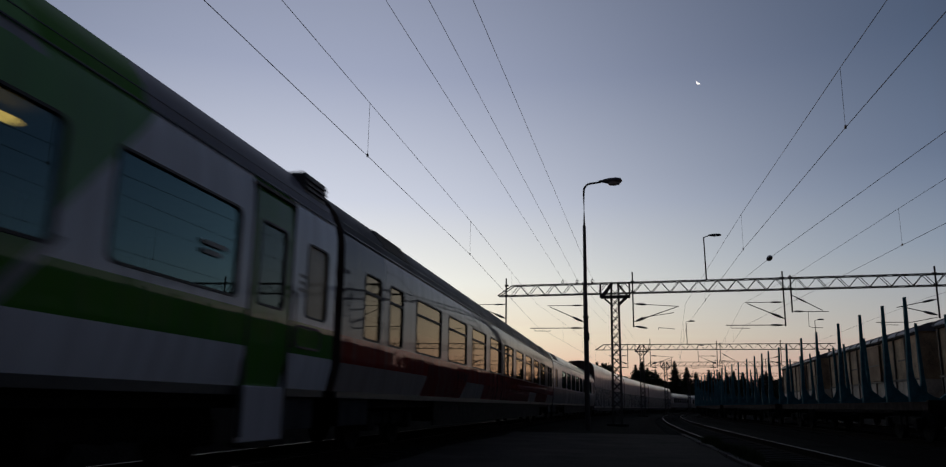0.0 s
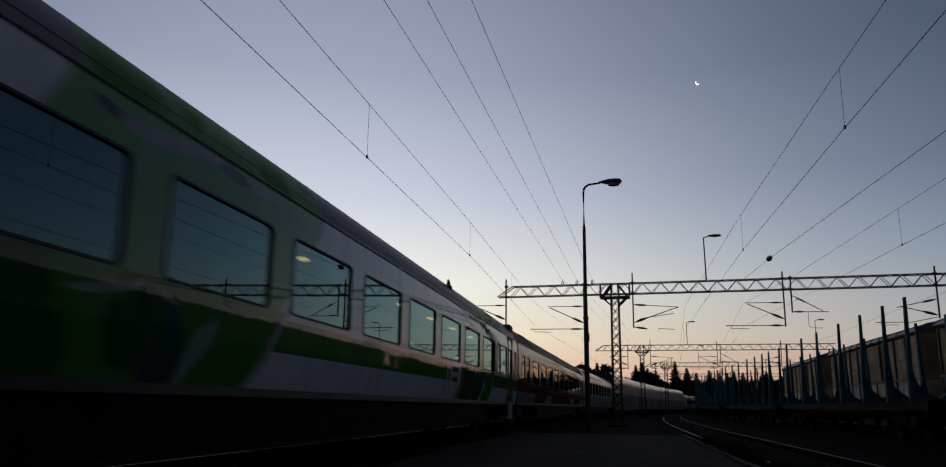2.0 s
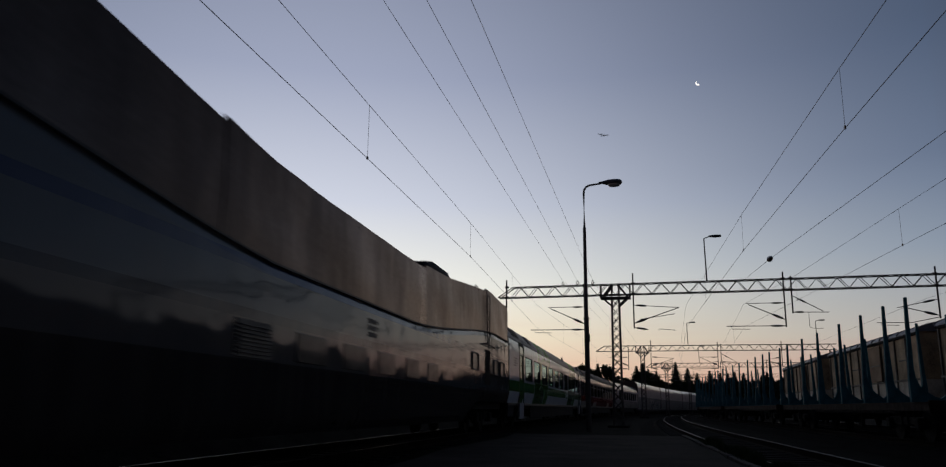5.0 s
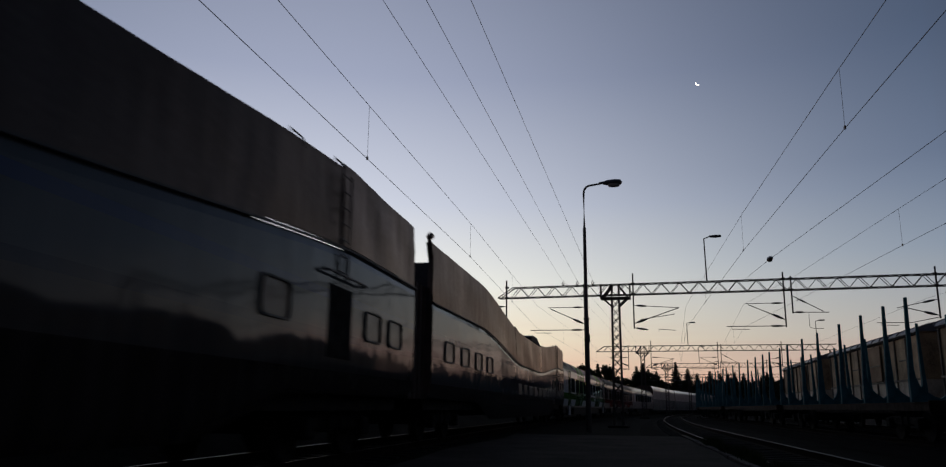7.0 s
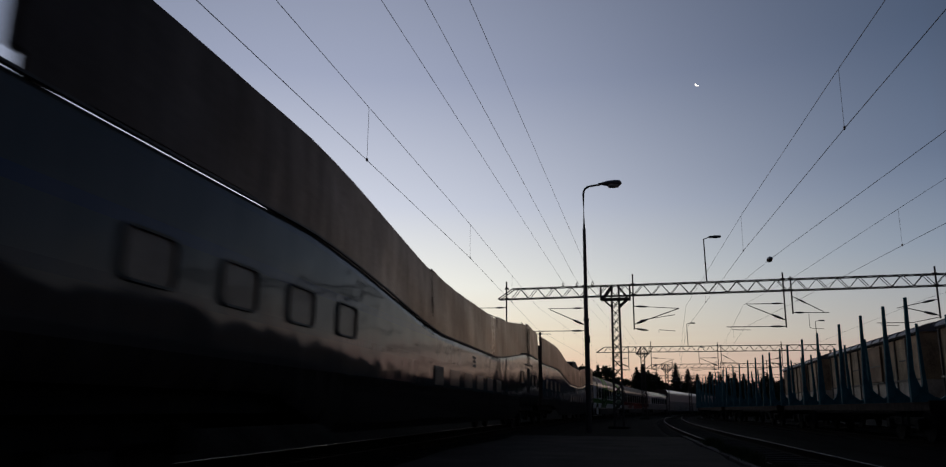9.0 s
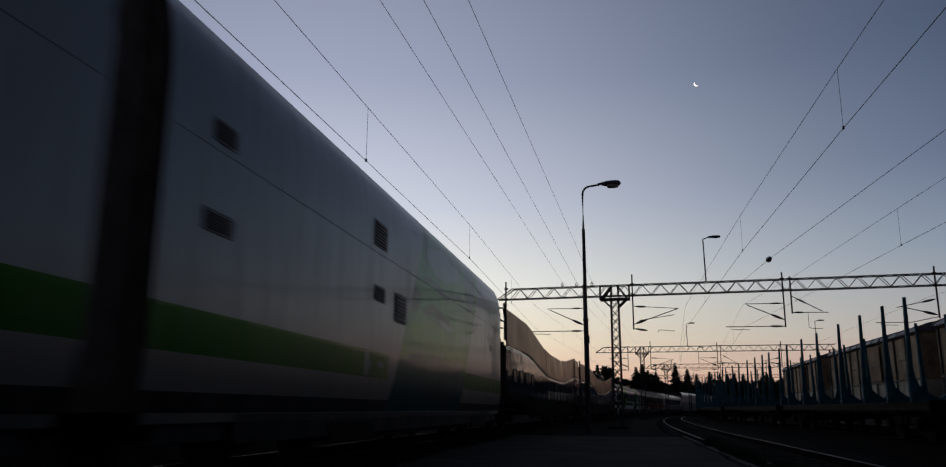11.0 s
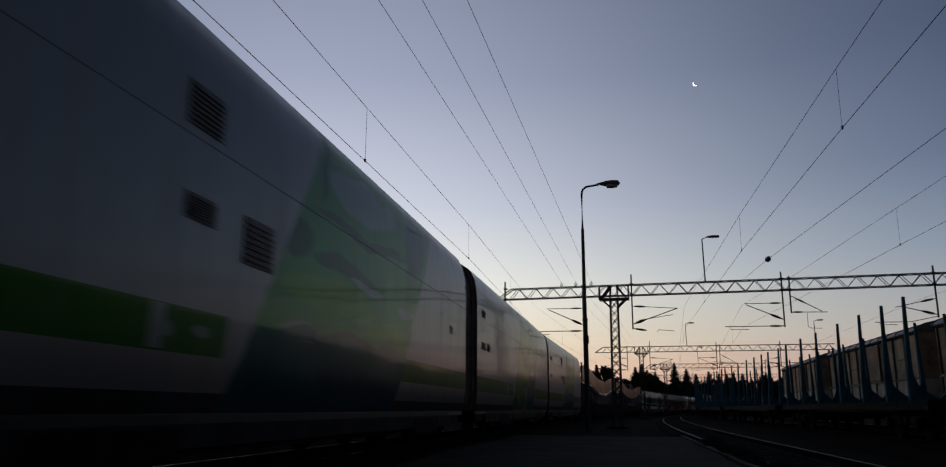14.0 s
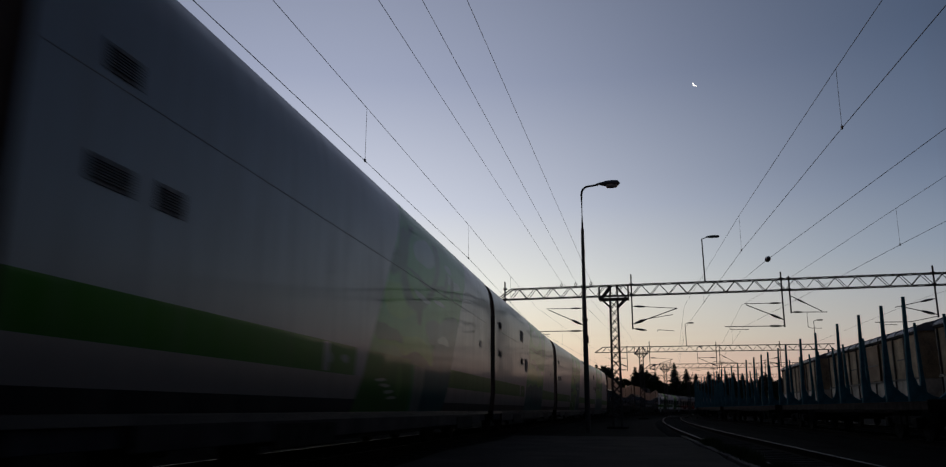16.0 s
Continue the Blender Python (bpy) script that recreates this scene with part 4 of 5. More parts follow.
def pane_and_frame(car, x, u0, u1, z0, z1, side=1, mat=None):
    """A pane set back in a rubber frame with rounded corners."""
    r = 0.09
    corner = []
    for cu, cz, a0 in ((u1 - r, z1 - r, 0), (u0 + r, z1 - r, 90), (u0 + r, z0 + r, 180), (u1 - r, z0 + r, 270)):
        corner += [(cu + r * math.cos(radians(a0 + d)), cz + r * math.sin(radians(a0 + d))) for d in (0, 30, 60, 90)]
    bm = bmesh.new()
    bm.faces.new([bm.verts.new((side * (x - 0.02), u, z)) for u, z in (corner if side > 0 else corner[::-1])])
    pane = part("pane", bm, mat or M_GLASS, car)
    pane.visible_shadow = False
    bm = bmesh.new()
    loops = []
    for grow, xx in ((0.0, x - 0.03), (0.0, x + 0.010), (0.026, x + 0.010), (0.03, x - 0.004)):
        mu, mz = (u0 + u1) / 2, (z0 + z1) / 2
        fu, fz = 1 + 2 * grow / (u1 - u0), 1 + 2 * grow / (z1 - z0)
        loops.append([bm.verts.new((side * xx, mu + (u - mu) * fu, mz + (z - mz) * fz)) for u, z in corner])
    n = len(corner)
    for a, b in zip(loops, loops[1:]):
        for k in range(n):
            bm.faces.new((a[k], a[(k + 1) % n], b[(k + 1) % n], b[k]))
    # fill the opening's square corners behind the rounded rubber
    sq = [(u1, z1), (u0, z1), (u0, z0), (u1, z0)]
    for q in range(4):
        c = bm.verts.new((side * (x - 0.004), *sq[q]))
        arc = [bm.verts.new((side * (x - 0.004), *corner[q * 4 + k])) for k in range(4)]
        for k in range(3):
            bm.faces.new((c, arc[k], arc[k + 1]))
    part("window_rubber", bm, M_GASKET, car)


def louvre_panel(car, x, u0, u1, z0, z1, slats=7, mat=None):
    bm = box(bmesh.new(), x - 0.02, x + 0.012, u0 - 0.03, u1 + 0.03, z0 - 0.03, z1 + 0.03)
    for k in range(slats):
        z = z0 + (z1 - z0) * (k + 0.2) / slats
        box(bm, x + 0.004, x + 0.03, u0, u1, z, z + (z1 - z0) / slats * 0.45)
    part("louvre", bm, mat or M_LOUVRE, car, "dark louvred vent")


def underframe(car, L, low=0.45):
    bm = box(bmesh.new(), -1.3, 1.3, 0.3, L - 0.3, 0.72, 1.0)
    part("underframe", bm, M_UNDER, car)
    rng = random.Random(3)
    u = 7.2
    while u < L - 8.5:
        n = rng.uniform(1.2, 3.2)
        for s in (-1, 1):
            part("equipment_box", box(bmesh.new(), s * 0.85 - 0.45, s * 0.85 + 0.45, u, u + n, low - rng.uniform(0, 0.12), 0.8, 0.04), M_UNDER, car)
        u += n + rng.uniform(0.4, 1.2)
    for s in (1, -1):
        a, b = sorted((s * 1.36, s * 1.40))
        part("side_skirt", box(bmesh.new(), a, b, 6.3, L - 6.3, 0.34, 0.9, 0.01), M_UNDER, car, "grimy black side skirt")
        for u0, u1 in ((0.4, 1.7), (L - 1.7, L - 0.3)):
            part("end_skirt", box(bmesh.new(), a, b, u0, u1, 0.45, 0.9, 0.01), M_SKIRT, car)
    for y in (3.9, L - 3.9):
        bogie(car, y)


def bellows(car, L, z1, gap, wide=1.15):
    bm = bmesh.new()
    n = max(3, int(gap / 0.16)) if z1 < 4.5 else 3
    root = None
    gap += 0.12
    for k in range(n):
        u = L + gap * k / n
        d = 0.0 if k % 2 else 0.05
        if z1 < 4.5:
            box(bm, -wide - d, wide + d, u, u + gap / n, 0.95, z1 - 0.25 + d)
            if root is None:
                root = part("gangway_bellows", bm, M_BELLOWS, car)
            else:
                part("bellows_fold", bm, M_BELLOWS, root)
            bm = bmesh.new()
            continue
        full = TALL + [(-x, z) for x, z in TALL[-2::-1]]
        f = 0.94 + d * 0.4
        rows = [[bm.verts.new((x * f, w, 0.95 + (z - 0.95) * (f + 0.03))) for x, z in full] for w in (u, u + gap / n)]
        for i in range(len(full) - 1):
            bm.faces.new((rows[0][i], rows[1][i], rows[1][i + 1], rows[0][i + 1]))
        bm.faces.new(rows[0]), bm.faces.new(rows[1][::-1])
        if root is None:
            root = part("gangway_bellows", bm, M_BELLOWS, car)
        else:
            part("bellows_fold", bm, M_BELLOWS, root)
        bm = bmesh.new()
    bm.free()


def coach(name, label, mats, pitch, windows, narrow, doors, lamps, box_at, gap=0.35, roof=None, z0=1.9, z1=2.9, glass=None, transom=False):
    """A single-deck coach. Its rear end is at y = 0 and its front at pitch - gap."""
    car = thing(name, label, "train coach", "coaches of the train")
    L = pitch - gap
    holes, us = [], [0.0, 0.25, L - 0.25, L]
    for u0, u1 in windows + narrow:
        holes.append((u0, u1, z0, z1))
        us += [u0, u1]
    for u0, u1 in doors:
        holes.append(((u0 + u1) / 2 - 0.36, (u0 + u1) / 2 + 0.36, z0, z1))
        us += [(u0 + u1) / 2 - 0.36, (u0 + u1) / 2 + 0.36]
    us += [k * L / 12 for k in range(13) if not any(a < k * L / 12 < b for a, b, _, _ in holes)]
    part("body", shell([(x, {1.9: z0, 2.9: z1}.get(z, z)) for x, z in COACH], us, holes, 3.3), [mats, roof or M_ROOF, M_BELLOWS], car)
    for u0, u1 in windows + narrow:
        for side in (1, -1):
            pane_and_frame(car, HALF, u0, u1, z0, z1, side, M_TAN_PANE if not glass and (u0, u1) in narrow else glass)
            if transom:                             # the bar under the hinged upper light
                a, b = sorted((side * (HALF - 0.025), side * (HALF + 0.006)))
                part("transom", box(bmesh.new(), a, b, u0, u1, z1 - 0.30, z1 - 0.26), M_GASKET, car)
    for side in (1, -1):
        part("gutter", tube(bmesh.new(), [(side * 1.485, 0.05, 3.31), (side * 1.485, L - 0.05, 3.31)], 0.011, 5), M_ROOF, car)
        part("skirt_rail", box(bmesh.new(), side * 1.43 - 0.02, side * 1.43 + 0.02, 0.1, L - 0.1, 0.86, 0.955), M_GASKET, car)
    part("inner_floor", box(bmesh.new(), -1.4, 1.4, 0.3, L - 0.3, 1.18, 1.24), M_INSIDE, car)
    part("inner_ceiling", box(bmesh.new(), -1.35, 1.35, 0.3, L - 0.3, 3.14, 3.2), M_INSIDE, car)
    for u0, u1 in doors:
        for s in (1, -1):
            bm = bmesh.new()
            x = s * HALF
            for a, b, c, d in ((u0 - 0.035, u0, 0.42, 3.24), (u1, u1 + 0.035, 0.42, 3.24), (u0, u1, 3.2, 3.24)):
                box(bm, min(x - 0.03, x + 0.014), max(x - 0.03, x + 0.014), a, b, c, d)
            part("door_seal", bm, M_GASKET, car)
        for s in (1, -1):
            bm = box(bmesh.new(), s * 1.49 - 0.03, s * 1.49 + 0.03, u0, u1, 0.36, 0.96, 0.01)
            part("door_step", bm, M_STEP, car, "white lower door panel with a step")
            pane_and_frame(car, HALF, (u0 + u1) / 2 - 0.36, (u0 + u1) / 2 + 0.36, z0, z1, s, M_DOOR_GLASS)
            part("step_board", box(bmesh.new(), s * 1.5 - 0.1, s * 1.5 + 0.08, u0, u1, 0.31, 0.36), M_STEEL, car)
    for u, z, n, cool in lamps:
        m = M_LAMP_COOL if cool else M_LAMP_WARM
        part("table_lamp" if cool else "ceiling_lamp", box(bmesh.new(), 0.60, 0.73, u, u + n * 0.75, z, z + 0.04, 0.01), m, car, "glowing lamp seen through the window")
    for u0, u1, raised in box_at:
        for s in (1, -1):
            if raised:                              # a louvred box on the roof's shoulder
                a, b = sorted((s * 0.85, s * 1.32))
                vent = part("roof_ventilator", box(bmesh.new(), a, b, u0, u1, 3.38, 3.90, 0.03), M_LOUVRE, car, "dark louvred box on the roof")
                for k in range(6):
                    a, b = sorted((s * 1.315, s * 1.35))
                    part("slat", box(bmesh.new(), a, b, u0 + 0.06, u1 - 0.06, 3.44 + k * 0.07, 3.47 + k * 0.07), M_LOUVRE, vent)
                continue
            lo, hi = Vector((s * 1.395, 0, 3.50)), Vector((s * 1.17, 0, 3.82))      # louvres let into the roof's curve
            out = Vector((s * 0.82, 0, 0.57))
            bm = bmesh.new()
            c = [lo + out * 0.012, hi + out * 0.012, hi - out * 0.05, lo - out * 0.05]
            ring = [[bm.verts.new((p.x, u, p.z)) for p in c] for u in (u0, u1)]
            for k in range(4):
                bm.faces.new((ring[0][k], ring[0][(k + 1) % 4], ring[1][(k + 1) % 4], ring[1][k]))
            bm.faces.new(ring[0][::-1]), bm.faces.new(ring[1])
            vent = part("roof_ventilator", bm, M_GASKET, car, "louvred vent let into the roof")
            for k in range(5):
                p = lo.lerp(hi, (k + 0.5) / 5) + out * 0.022
                part("slat", tube(bmesh.new(), [(p.x, u0 + 0.05, p.z), (p.x, u1 - 0.05, p.z)], 0.012, 4), M_LOUVRE, vent)
    bm = bmesh.new()
    for k in range(5):
        u = 3.5 + k * (L - 7) / 4
        lathe(bm, [(0.2, 4.05), (0.2, 4.13), (0.28, 4.15), (0.26, 4.21), (0.05, 4.23)], (0, u, 0), "z", 10)
    part("roof_vents", bm, M_ROOF, car)
    for side in (1, -1):
        part("roof_seam", tube(bmesh.new(), [(side * 1.405, 0.1, 3.47), (side * 1.405, L - 0.1, 3.47)], 0.006, 4), M_ROOF, car)
    underframe(car, L)
    bellows(car, L, 3.7, gap)
    return car


def lettering(car, x, u, z, rows, w, mat):
    """Illegible markings as plain bars."""
    bm = bmesh.new()
    for k in range(rows):
        box(bm, x + 0.002, x + 0.006, u, u + w * (1 - 0.25 * (k % 2)), z - k * 0.09, z - k * 0.09 + 0.045)
    part("marking_bars", bm, mat, car)


def tall_coach(pitch, gap=2.0, paint=None, vents=(), label="tall white closed rail coach with a green band and green artwork", low=False):
    """A tall closed coach of the rear half of the train, or a plain one further ahead."""
    car = thing("tall_coach", label, "train coach", "tall coaches of the train")
    L = pitch - gap
    us = [k * L / 10 for k in range(11)] + [0.12, L - 0.12]
    part("body", shell(TALL, us, [], 4.9), [paint, paint, M_BELLOWS], car)
    for s in (1, -1):
        part("side_seam", tube(bmesh.new(), [(s * 1.519, 0.1, 3.37), (s * 1.519, L - 0.1, 3.37)], 0.006, 4), M_SEAM, car)
        part("skirt_rail", box(bmesh.new(), s * 1.43 - 0.02, s * 1.43 + 0.02, 0.1, L - 0.1, 0.64, 0.75), M_GASKET, car)
        part("end_post", box(bmesh.new(), s * 1.47 - 0.03, s * 1.47 + 0.045, L - 0.02, L + 0.06, 0.95, 4.0), M_GASKET, car)
        a, b = sorted((s * 1.415, s * 1.45))
        part("lower_skirt", box(bmesh.new(), a, b, 1.8, L - 1.8, 0.40, 0.735, 0.012), M_TALL_SKIRT, car, "dark slate skirt below the coach body")
        for u in (4.6, L - 4.9):
            part("skirt_hatch", box(bmesh.new(), min(a, b) - 0.02, max(a, b) + 0.012, u, u + 2.1, 0.30, 0.62, 0.02), M_UNDER, car)
    for u0, u1, z0, z1 in vents:
        louvre_panel(car, HALF, u0, u1, z0, z1, mat=M_TALL_VENT)
    if vents:
        for s in (1, -1):
            a, b = sorted((s * (HALF - 0.01), s * (HALF + 0.008)))
            part("hatch", box(bmesh.new(), a, b, 18.2, 18.6, 2.56, 2.74, 0.004), M_SEAM, car, "small grey hatch")
    underframe(car, L, 0.4)
    if low:
        bellows(car, L, 3.42, gap, 1.3)
    else:
        bellows(car, L, 4.75, gap, 1.2)
    return car


def dip(u, L):
    """How far the carrier's deck line has come down towards its middle, 0 to 1."""
    f = max(0.0, min(1.0, (u - 6.2) / 8.0, (L - u - 3.5) / 9.6))
    return 0.5 * f + 0.5 * f * f * (3 - 2 * f)


def seam(u, L):
    """Height of the line between a carrier's body and its screens."""
    return 3.09 - 0.68 * dip(u, L) - 0.08 * max(0.0, 1 - u / 11.0)


def car_carrier(pitch, gap, fore, rear_windows, wide, paint, screen, tail=0.0):
    """A car-carrying wagon: a solid lower body and tall side screens whose line sinks in the middle, open on top."""
    car = thing("car_carrier", "grey and blue rail car carrier with brown side screens, open-topped", "train wagon", "car carriers of the train")
    L = pitch - gap
    n = 48
    us = [tail + (L - tail) * k / n for k in range(n + 1)]
    bm = bmesh.new()
    rows = []
    for u in us:
        top = seam(u, L) - 0.02
        a = min(u, L - u)
        belly = 0.95 - 0.52 * max(0.0, min(1.0, (a - 5.6) / 2.2))
        rows.append([bm.verts.new((x, u, z)) for x, z in ((1.40, belly), (1.50, belly + 0.18), (1.52, 1.42), (1.52, top - 0.12), (1.50, top), (1.40, top + 0.02), (1.38, top - 0.18),
                                                          (-1.38, top - 0.18), (-1.40, top + 0.02), (-1.50, top), (-1.52, top - 0.12), (-1.52, 1.42), (-1.50, belly + 0.18), (-1.40, belly))])
    for a, b in zip(rows, rows[1:]):
        for k in range(13):
            f = bm.faces.new((a[k], b[k], b[k + 1], a[k + 1]))
            f.smooth = k < 3 or k > 9
    for row, flip in ((rows[0], False), (rows[-1], True)):
        row = [bm.verts.new(v.co) for v in row]
        bm.faces.new(row[::-1] if flip else row).material_index = 1
    part("body", bm, [paint, M_BELLOWS], car)
    rng = random.Random(int(pitch * 10))
    # side screens in bays, each a little bowed; the foot stands off the body at the ends
    edges = [tail + 0.4 if tail else 0.05, L * 0.38, L * 0.64, fore - 4.6, L]
    for s in (1, -1):
        for b0, b1 in zip(edges, edges[1:]):
            if b1 - b0 < 0.2:
                continue
            bm = bmesh.new()
            m = 14
            grid = []
            for i in range(m + 1):
                u = b0 + 0.012 + (b1 - b0 - 0.024) * i / m
                d = dip(u, L)
                foot, top = seam(u, L) - 0.03, 4.34 - 0.70 * d + (0.07 * max(0.0, 1 - (u - b0) / 2.5) if b0 > 5 else 0.0)
                lift = 0.085 if gap > 1 and (tail + 0.5 < u < 5.0 or L - 6.9 < u < L - 1.2) else 0.0
                col = []
                for k in range(6):
                    f = k / 5
                    x = 1.50 - 0.03 * f + 0.02 * math.sin(i * 0.9 + k * 0.7 + b0) * math.sin(math.pi * f) + rng.uniform(-0.006, 0.006)
                    col.append((s * x, u, foot + lift + (top - foot - lift) * f))
                grid.append(col)
            vo = [[bm.verts.new(p) for p in col] for col in grid]
            vi = [[bm.verts.new((p[0] - s * 0.05, p[1], p[2])) for p in col] for col in grid]
            for i in range(m):
                for k in range(5):
                    f = bm.faces.new((vo[i][k], vo[i + 1][k], vo[i + 1][k + 1], vo[i][k + 1]))
                    f.smooth = True
                    bm.faces.new((vi[i][k + 1], vi[i + 1][k + 1], vi[i + 1][k], vi[i][k]))
                bm.faces.new((vo[i][5], vo[i + 1][5], vi[i + 1][5], vi[i][5]))
                bm.faces.new((vo[i][0], vi[i][0], vi[i + 1][0], vo[i + 1][0]))
            for i in (0, m):
                bm.faces.new([*vo[i], *vi[i][::-1]])
            bmesh.ops.recalc_face_normals(bm, faces=bm.faces[:])
            part("side_screen", bm, screen, car, "weathered brown side screen")
        bm = bmesh.new()
        line = [(s * 1.53, u, seam(u, L)) for u in us]
        tube(bm, line, 0.022, 5)
        part("deck_edge", bm, M_GASKET, car)
    # small windows, the side door with its rail and ladder, at the front and rear
    for u0 in rear_windows + [fore - 7.2, fore - 3.45, fore - 2.15]:
        for s in (1, -1):
            pane_and_frame(car, HALF + 0.026, u0, u0 + wide, 1.82, 2.25, s, M_BROWN_PANE)
    for s in (1, -1):
        a, b = sorted((s * 1.5, s * 1.528))
        door = part("side_door", box(bmesh.new(), a, b, fore - 5.08, fore - 4.1, 1.45, 2.48, 0.01), M_UNDER, car, "dark recessed side door")
        part("door_rail", tube(bmesh.new(), [(s * 1.53, fore - 5.4, 2.62), (s * 1.62, fore - 5.35, 2.62), (s * 1.62, fore - 3.75, 2.62), (s * 1.53, fore - 3.7, 2.62)], 0.02, 6), M_LOUVRE, car)
        bm = bmesh.new()
        for u in (fore - 4.8, fore - 4.4):
            tube(bm, [(s * 1.545, u, 2.6), (s * 1.545, u, 4.2)], 0.014, 5)
        for k in range(7):
            tube(bm, [(s * 1.545, fore - 4.8, 2.7 + k * 0.24), (s * 1.545, fore - 4.4, 2.7 + k * 0.24)], 0.010, 5)
        part("ladder", bm, M_LOUVRE, car)
        for u in (fore - 6.6, fore - 5.0):
            t = 4.34 - 0.70 * dip(u, L)
            part("grab_hoop", tube(bmesh.new(), [(s * 1.47, u, t - 0.05), (s * 1.47, u + 0.05, t + 0.06), (s * 1.47, u + 0.45, t + 0.06), (s * 1.47, u + 0.5, t - 0.05)], 0.013, 5), M_LOUVRE, car)
        # curled rear flap of the screen
        e = tail + 0.4 if tail else 0.05
        pts = [(s * 1.45, e - 0.02, 3.2 + k * 0.16) for k in range(6)] + [(s * 1.45, e - 0.1 - 0.14 * math.sin(a), 4.22 + 0.14 * (1 - math.cos(a))) for a in (0.5, 1.2, 2.0, 2.8, 3.6)]
        part("end_flap", tube(bmesh.new(), pts, 0.07, 6), screen, car)
    for k in range(5):
        for s in (1, -1):
            a, b = sorted((s * (HALF - 0.02), s * (HALF + 0.012)))
            part("shuttered_window", box(bmesh.new(), a, b, 15.0 + 1.72 * k, 16.0 + 1.72 * k, 1.31, 1.68, 0.008), M_SHUTTER, car, "dark shuttered window")
    louvre_panel(car, HALF + 0.004, 13.4, 14.2, 1.32, 1.66, 8)
    bm = bmesh.new()
    for z in (1.88, 1.99, 2.10):
        box(bm, HALF - 0.01, HALF + 0.004, 17.8, 18.3, z, z + 0.075)
    part("marking_bars", bm, M_GASKET, car)
    part("end_gate", box(bmesh.new(), -1.45, 1.45, L - 0.06, L - 0.01, 2.9, 3.9), M_LOUVRE, car)
    part("end_gate", box(bmesh.new(), -1.46, 1.46, tail, tail + 0.05, 2.7, 3.9 if tail == 0.0 else 3.12), M_LOUVRE, car)
    bm = box(bmesh.new(), -1.25, 1.25, 0.3, L - 0.3, 0.72, 1.0)
    part("underframe", bm, M_UNDER, car)
    for y in (3.0, L - 3.0):
        bogie(car, y)
    bellows(car, L, 3.55, gap, 1.3)
    return car


def carried_car(name, label):
    """A dark car riding on a carrier's deck; only its roof line shows."""
    c = thing(name, label, "car", "cars on the carriers")
    side = [(-2.5, 0.35), (-2.55, 0.9), (-2.3, 1.3), (-1.9, 1.85), (-1.0, 2.0), (1.0, 2.02), (1.6, 1.8), (2.2, 1.2), (2.5, 0.95), (2.55, 0.4)]
    bm = bmesh.new()
    cols = []
    for x, k in ((-0.86, 0.94), (-0.8, 1.0), (0.8, 1.0), (0.86, 0.94)):
        cols.append([bm.verts.new((x * (0.7 if z > 1.2 else 1.0), y, z * k if z > 1.2 else z)) for y, z in side])
    for a, b in zip(cols, cols[1:]):
        for k in range(len(side) - 1):
            f = bm.faces.new((a[k], b[k], b[k + 1], a[k + 1]))
            f.smooth = True
    bm.faces.new(cols[0]), bm.faces.new(cols[-1][::-1])
    bmesh.ops.recalc_face_normals(bm, faces=bm.faces[:])
    part("body", bm, M_CARPAINT, c)
    for y in (-1.3, 1.3):
        for x in (-0.78, 0.78):
            part("wheel", lathe(bmesh.new(), [(0.1, -0.1), (0.31, -0.1), (0.33, 0.0), (0.31, 0.1), (0.1, 0.1)], (x, y, 0.33), "x", 14), M_BELLOWS, c)
    return c


M_SKIRT = material("dark_grey_skirt_paint", (0.040, 0.043, 0.050), 0.8, vary=0.4, scale=2, spec=0.04)
M_TALL_SKIRT = material("dark_slate_skirt_paint", (0.022, 0.022, 0.024), 0.7, vary=0.35, scale=1.5, spec=0.06)
M_TALL_VENT = material("grey_louvre_paint", (0.085, 0.092, 0.10), 0.55, 0.2, vary=0.35, scale=9)
M_SEAM = material("grey_panel_seam", (0.16, 0.17, 0.18), 0.5, vary=0.2, scale=5)
M_STEP = livery("white_door_panel_paint", (0.6, 0.61, 0.63), [])
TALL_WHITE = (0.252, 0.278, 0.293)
MID, MIST, LEAF = (0.033, 0.195, 0.060), (0.175, 0.245, 0.24), (0.070, 0.225, 0.036)
INK, POND = (0.008, 0.065, 0.038), (0.007, 0.07, 0.08)
BAND = (0.031, 0.128, 0.015)
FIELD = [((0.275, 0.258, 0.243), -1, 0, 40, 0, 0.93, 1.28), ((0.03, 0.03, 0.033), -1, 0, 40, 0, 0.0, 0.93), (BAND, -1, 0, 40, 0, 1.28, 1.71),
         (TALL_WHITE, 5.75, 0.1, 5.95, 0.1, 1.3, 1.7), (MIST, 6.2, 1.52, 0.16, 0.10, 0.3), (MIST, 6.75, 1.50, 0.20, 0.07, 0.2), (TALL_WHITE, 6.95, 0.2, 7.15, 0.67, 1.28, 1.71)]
PANEL = (MID, 6.73, 0.68, 13.0, 0.74, 0.6, 5.2)
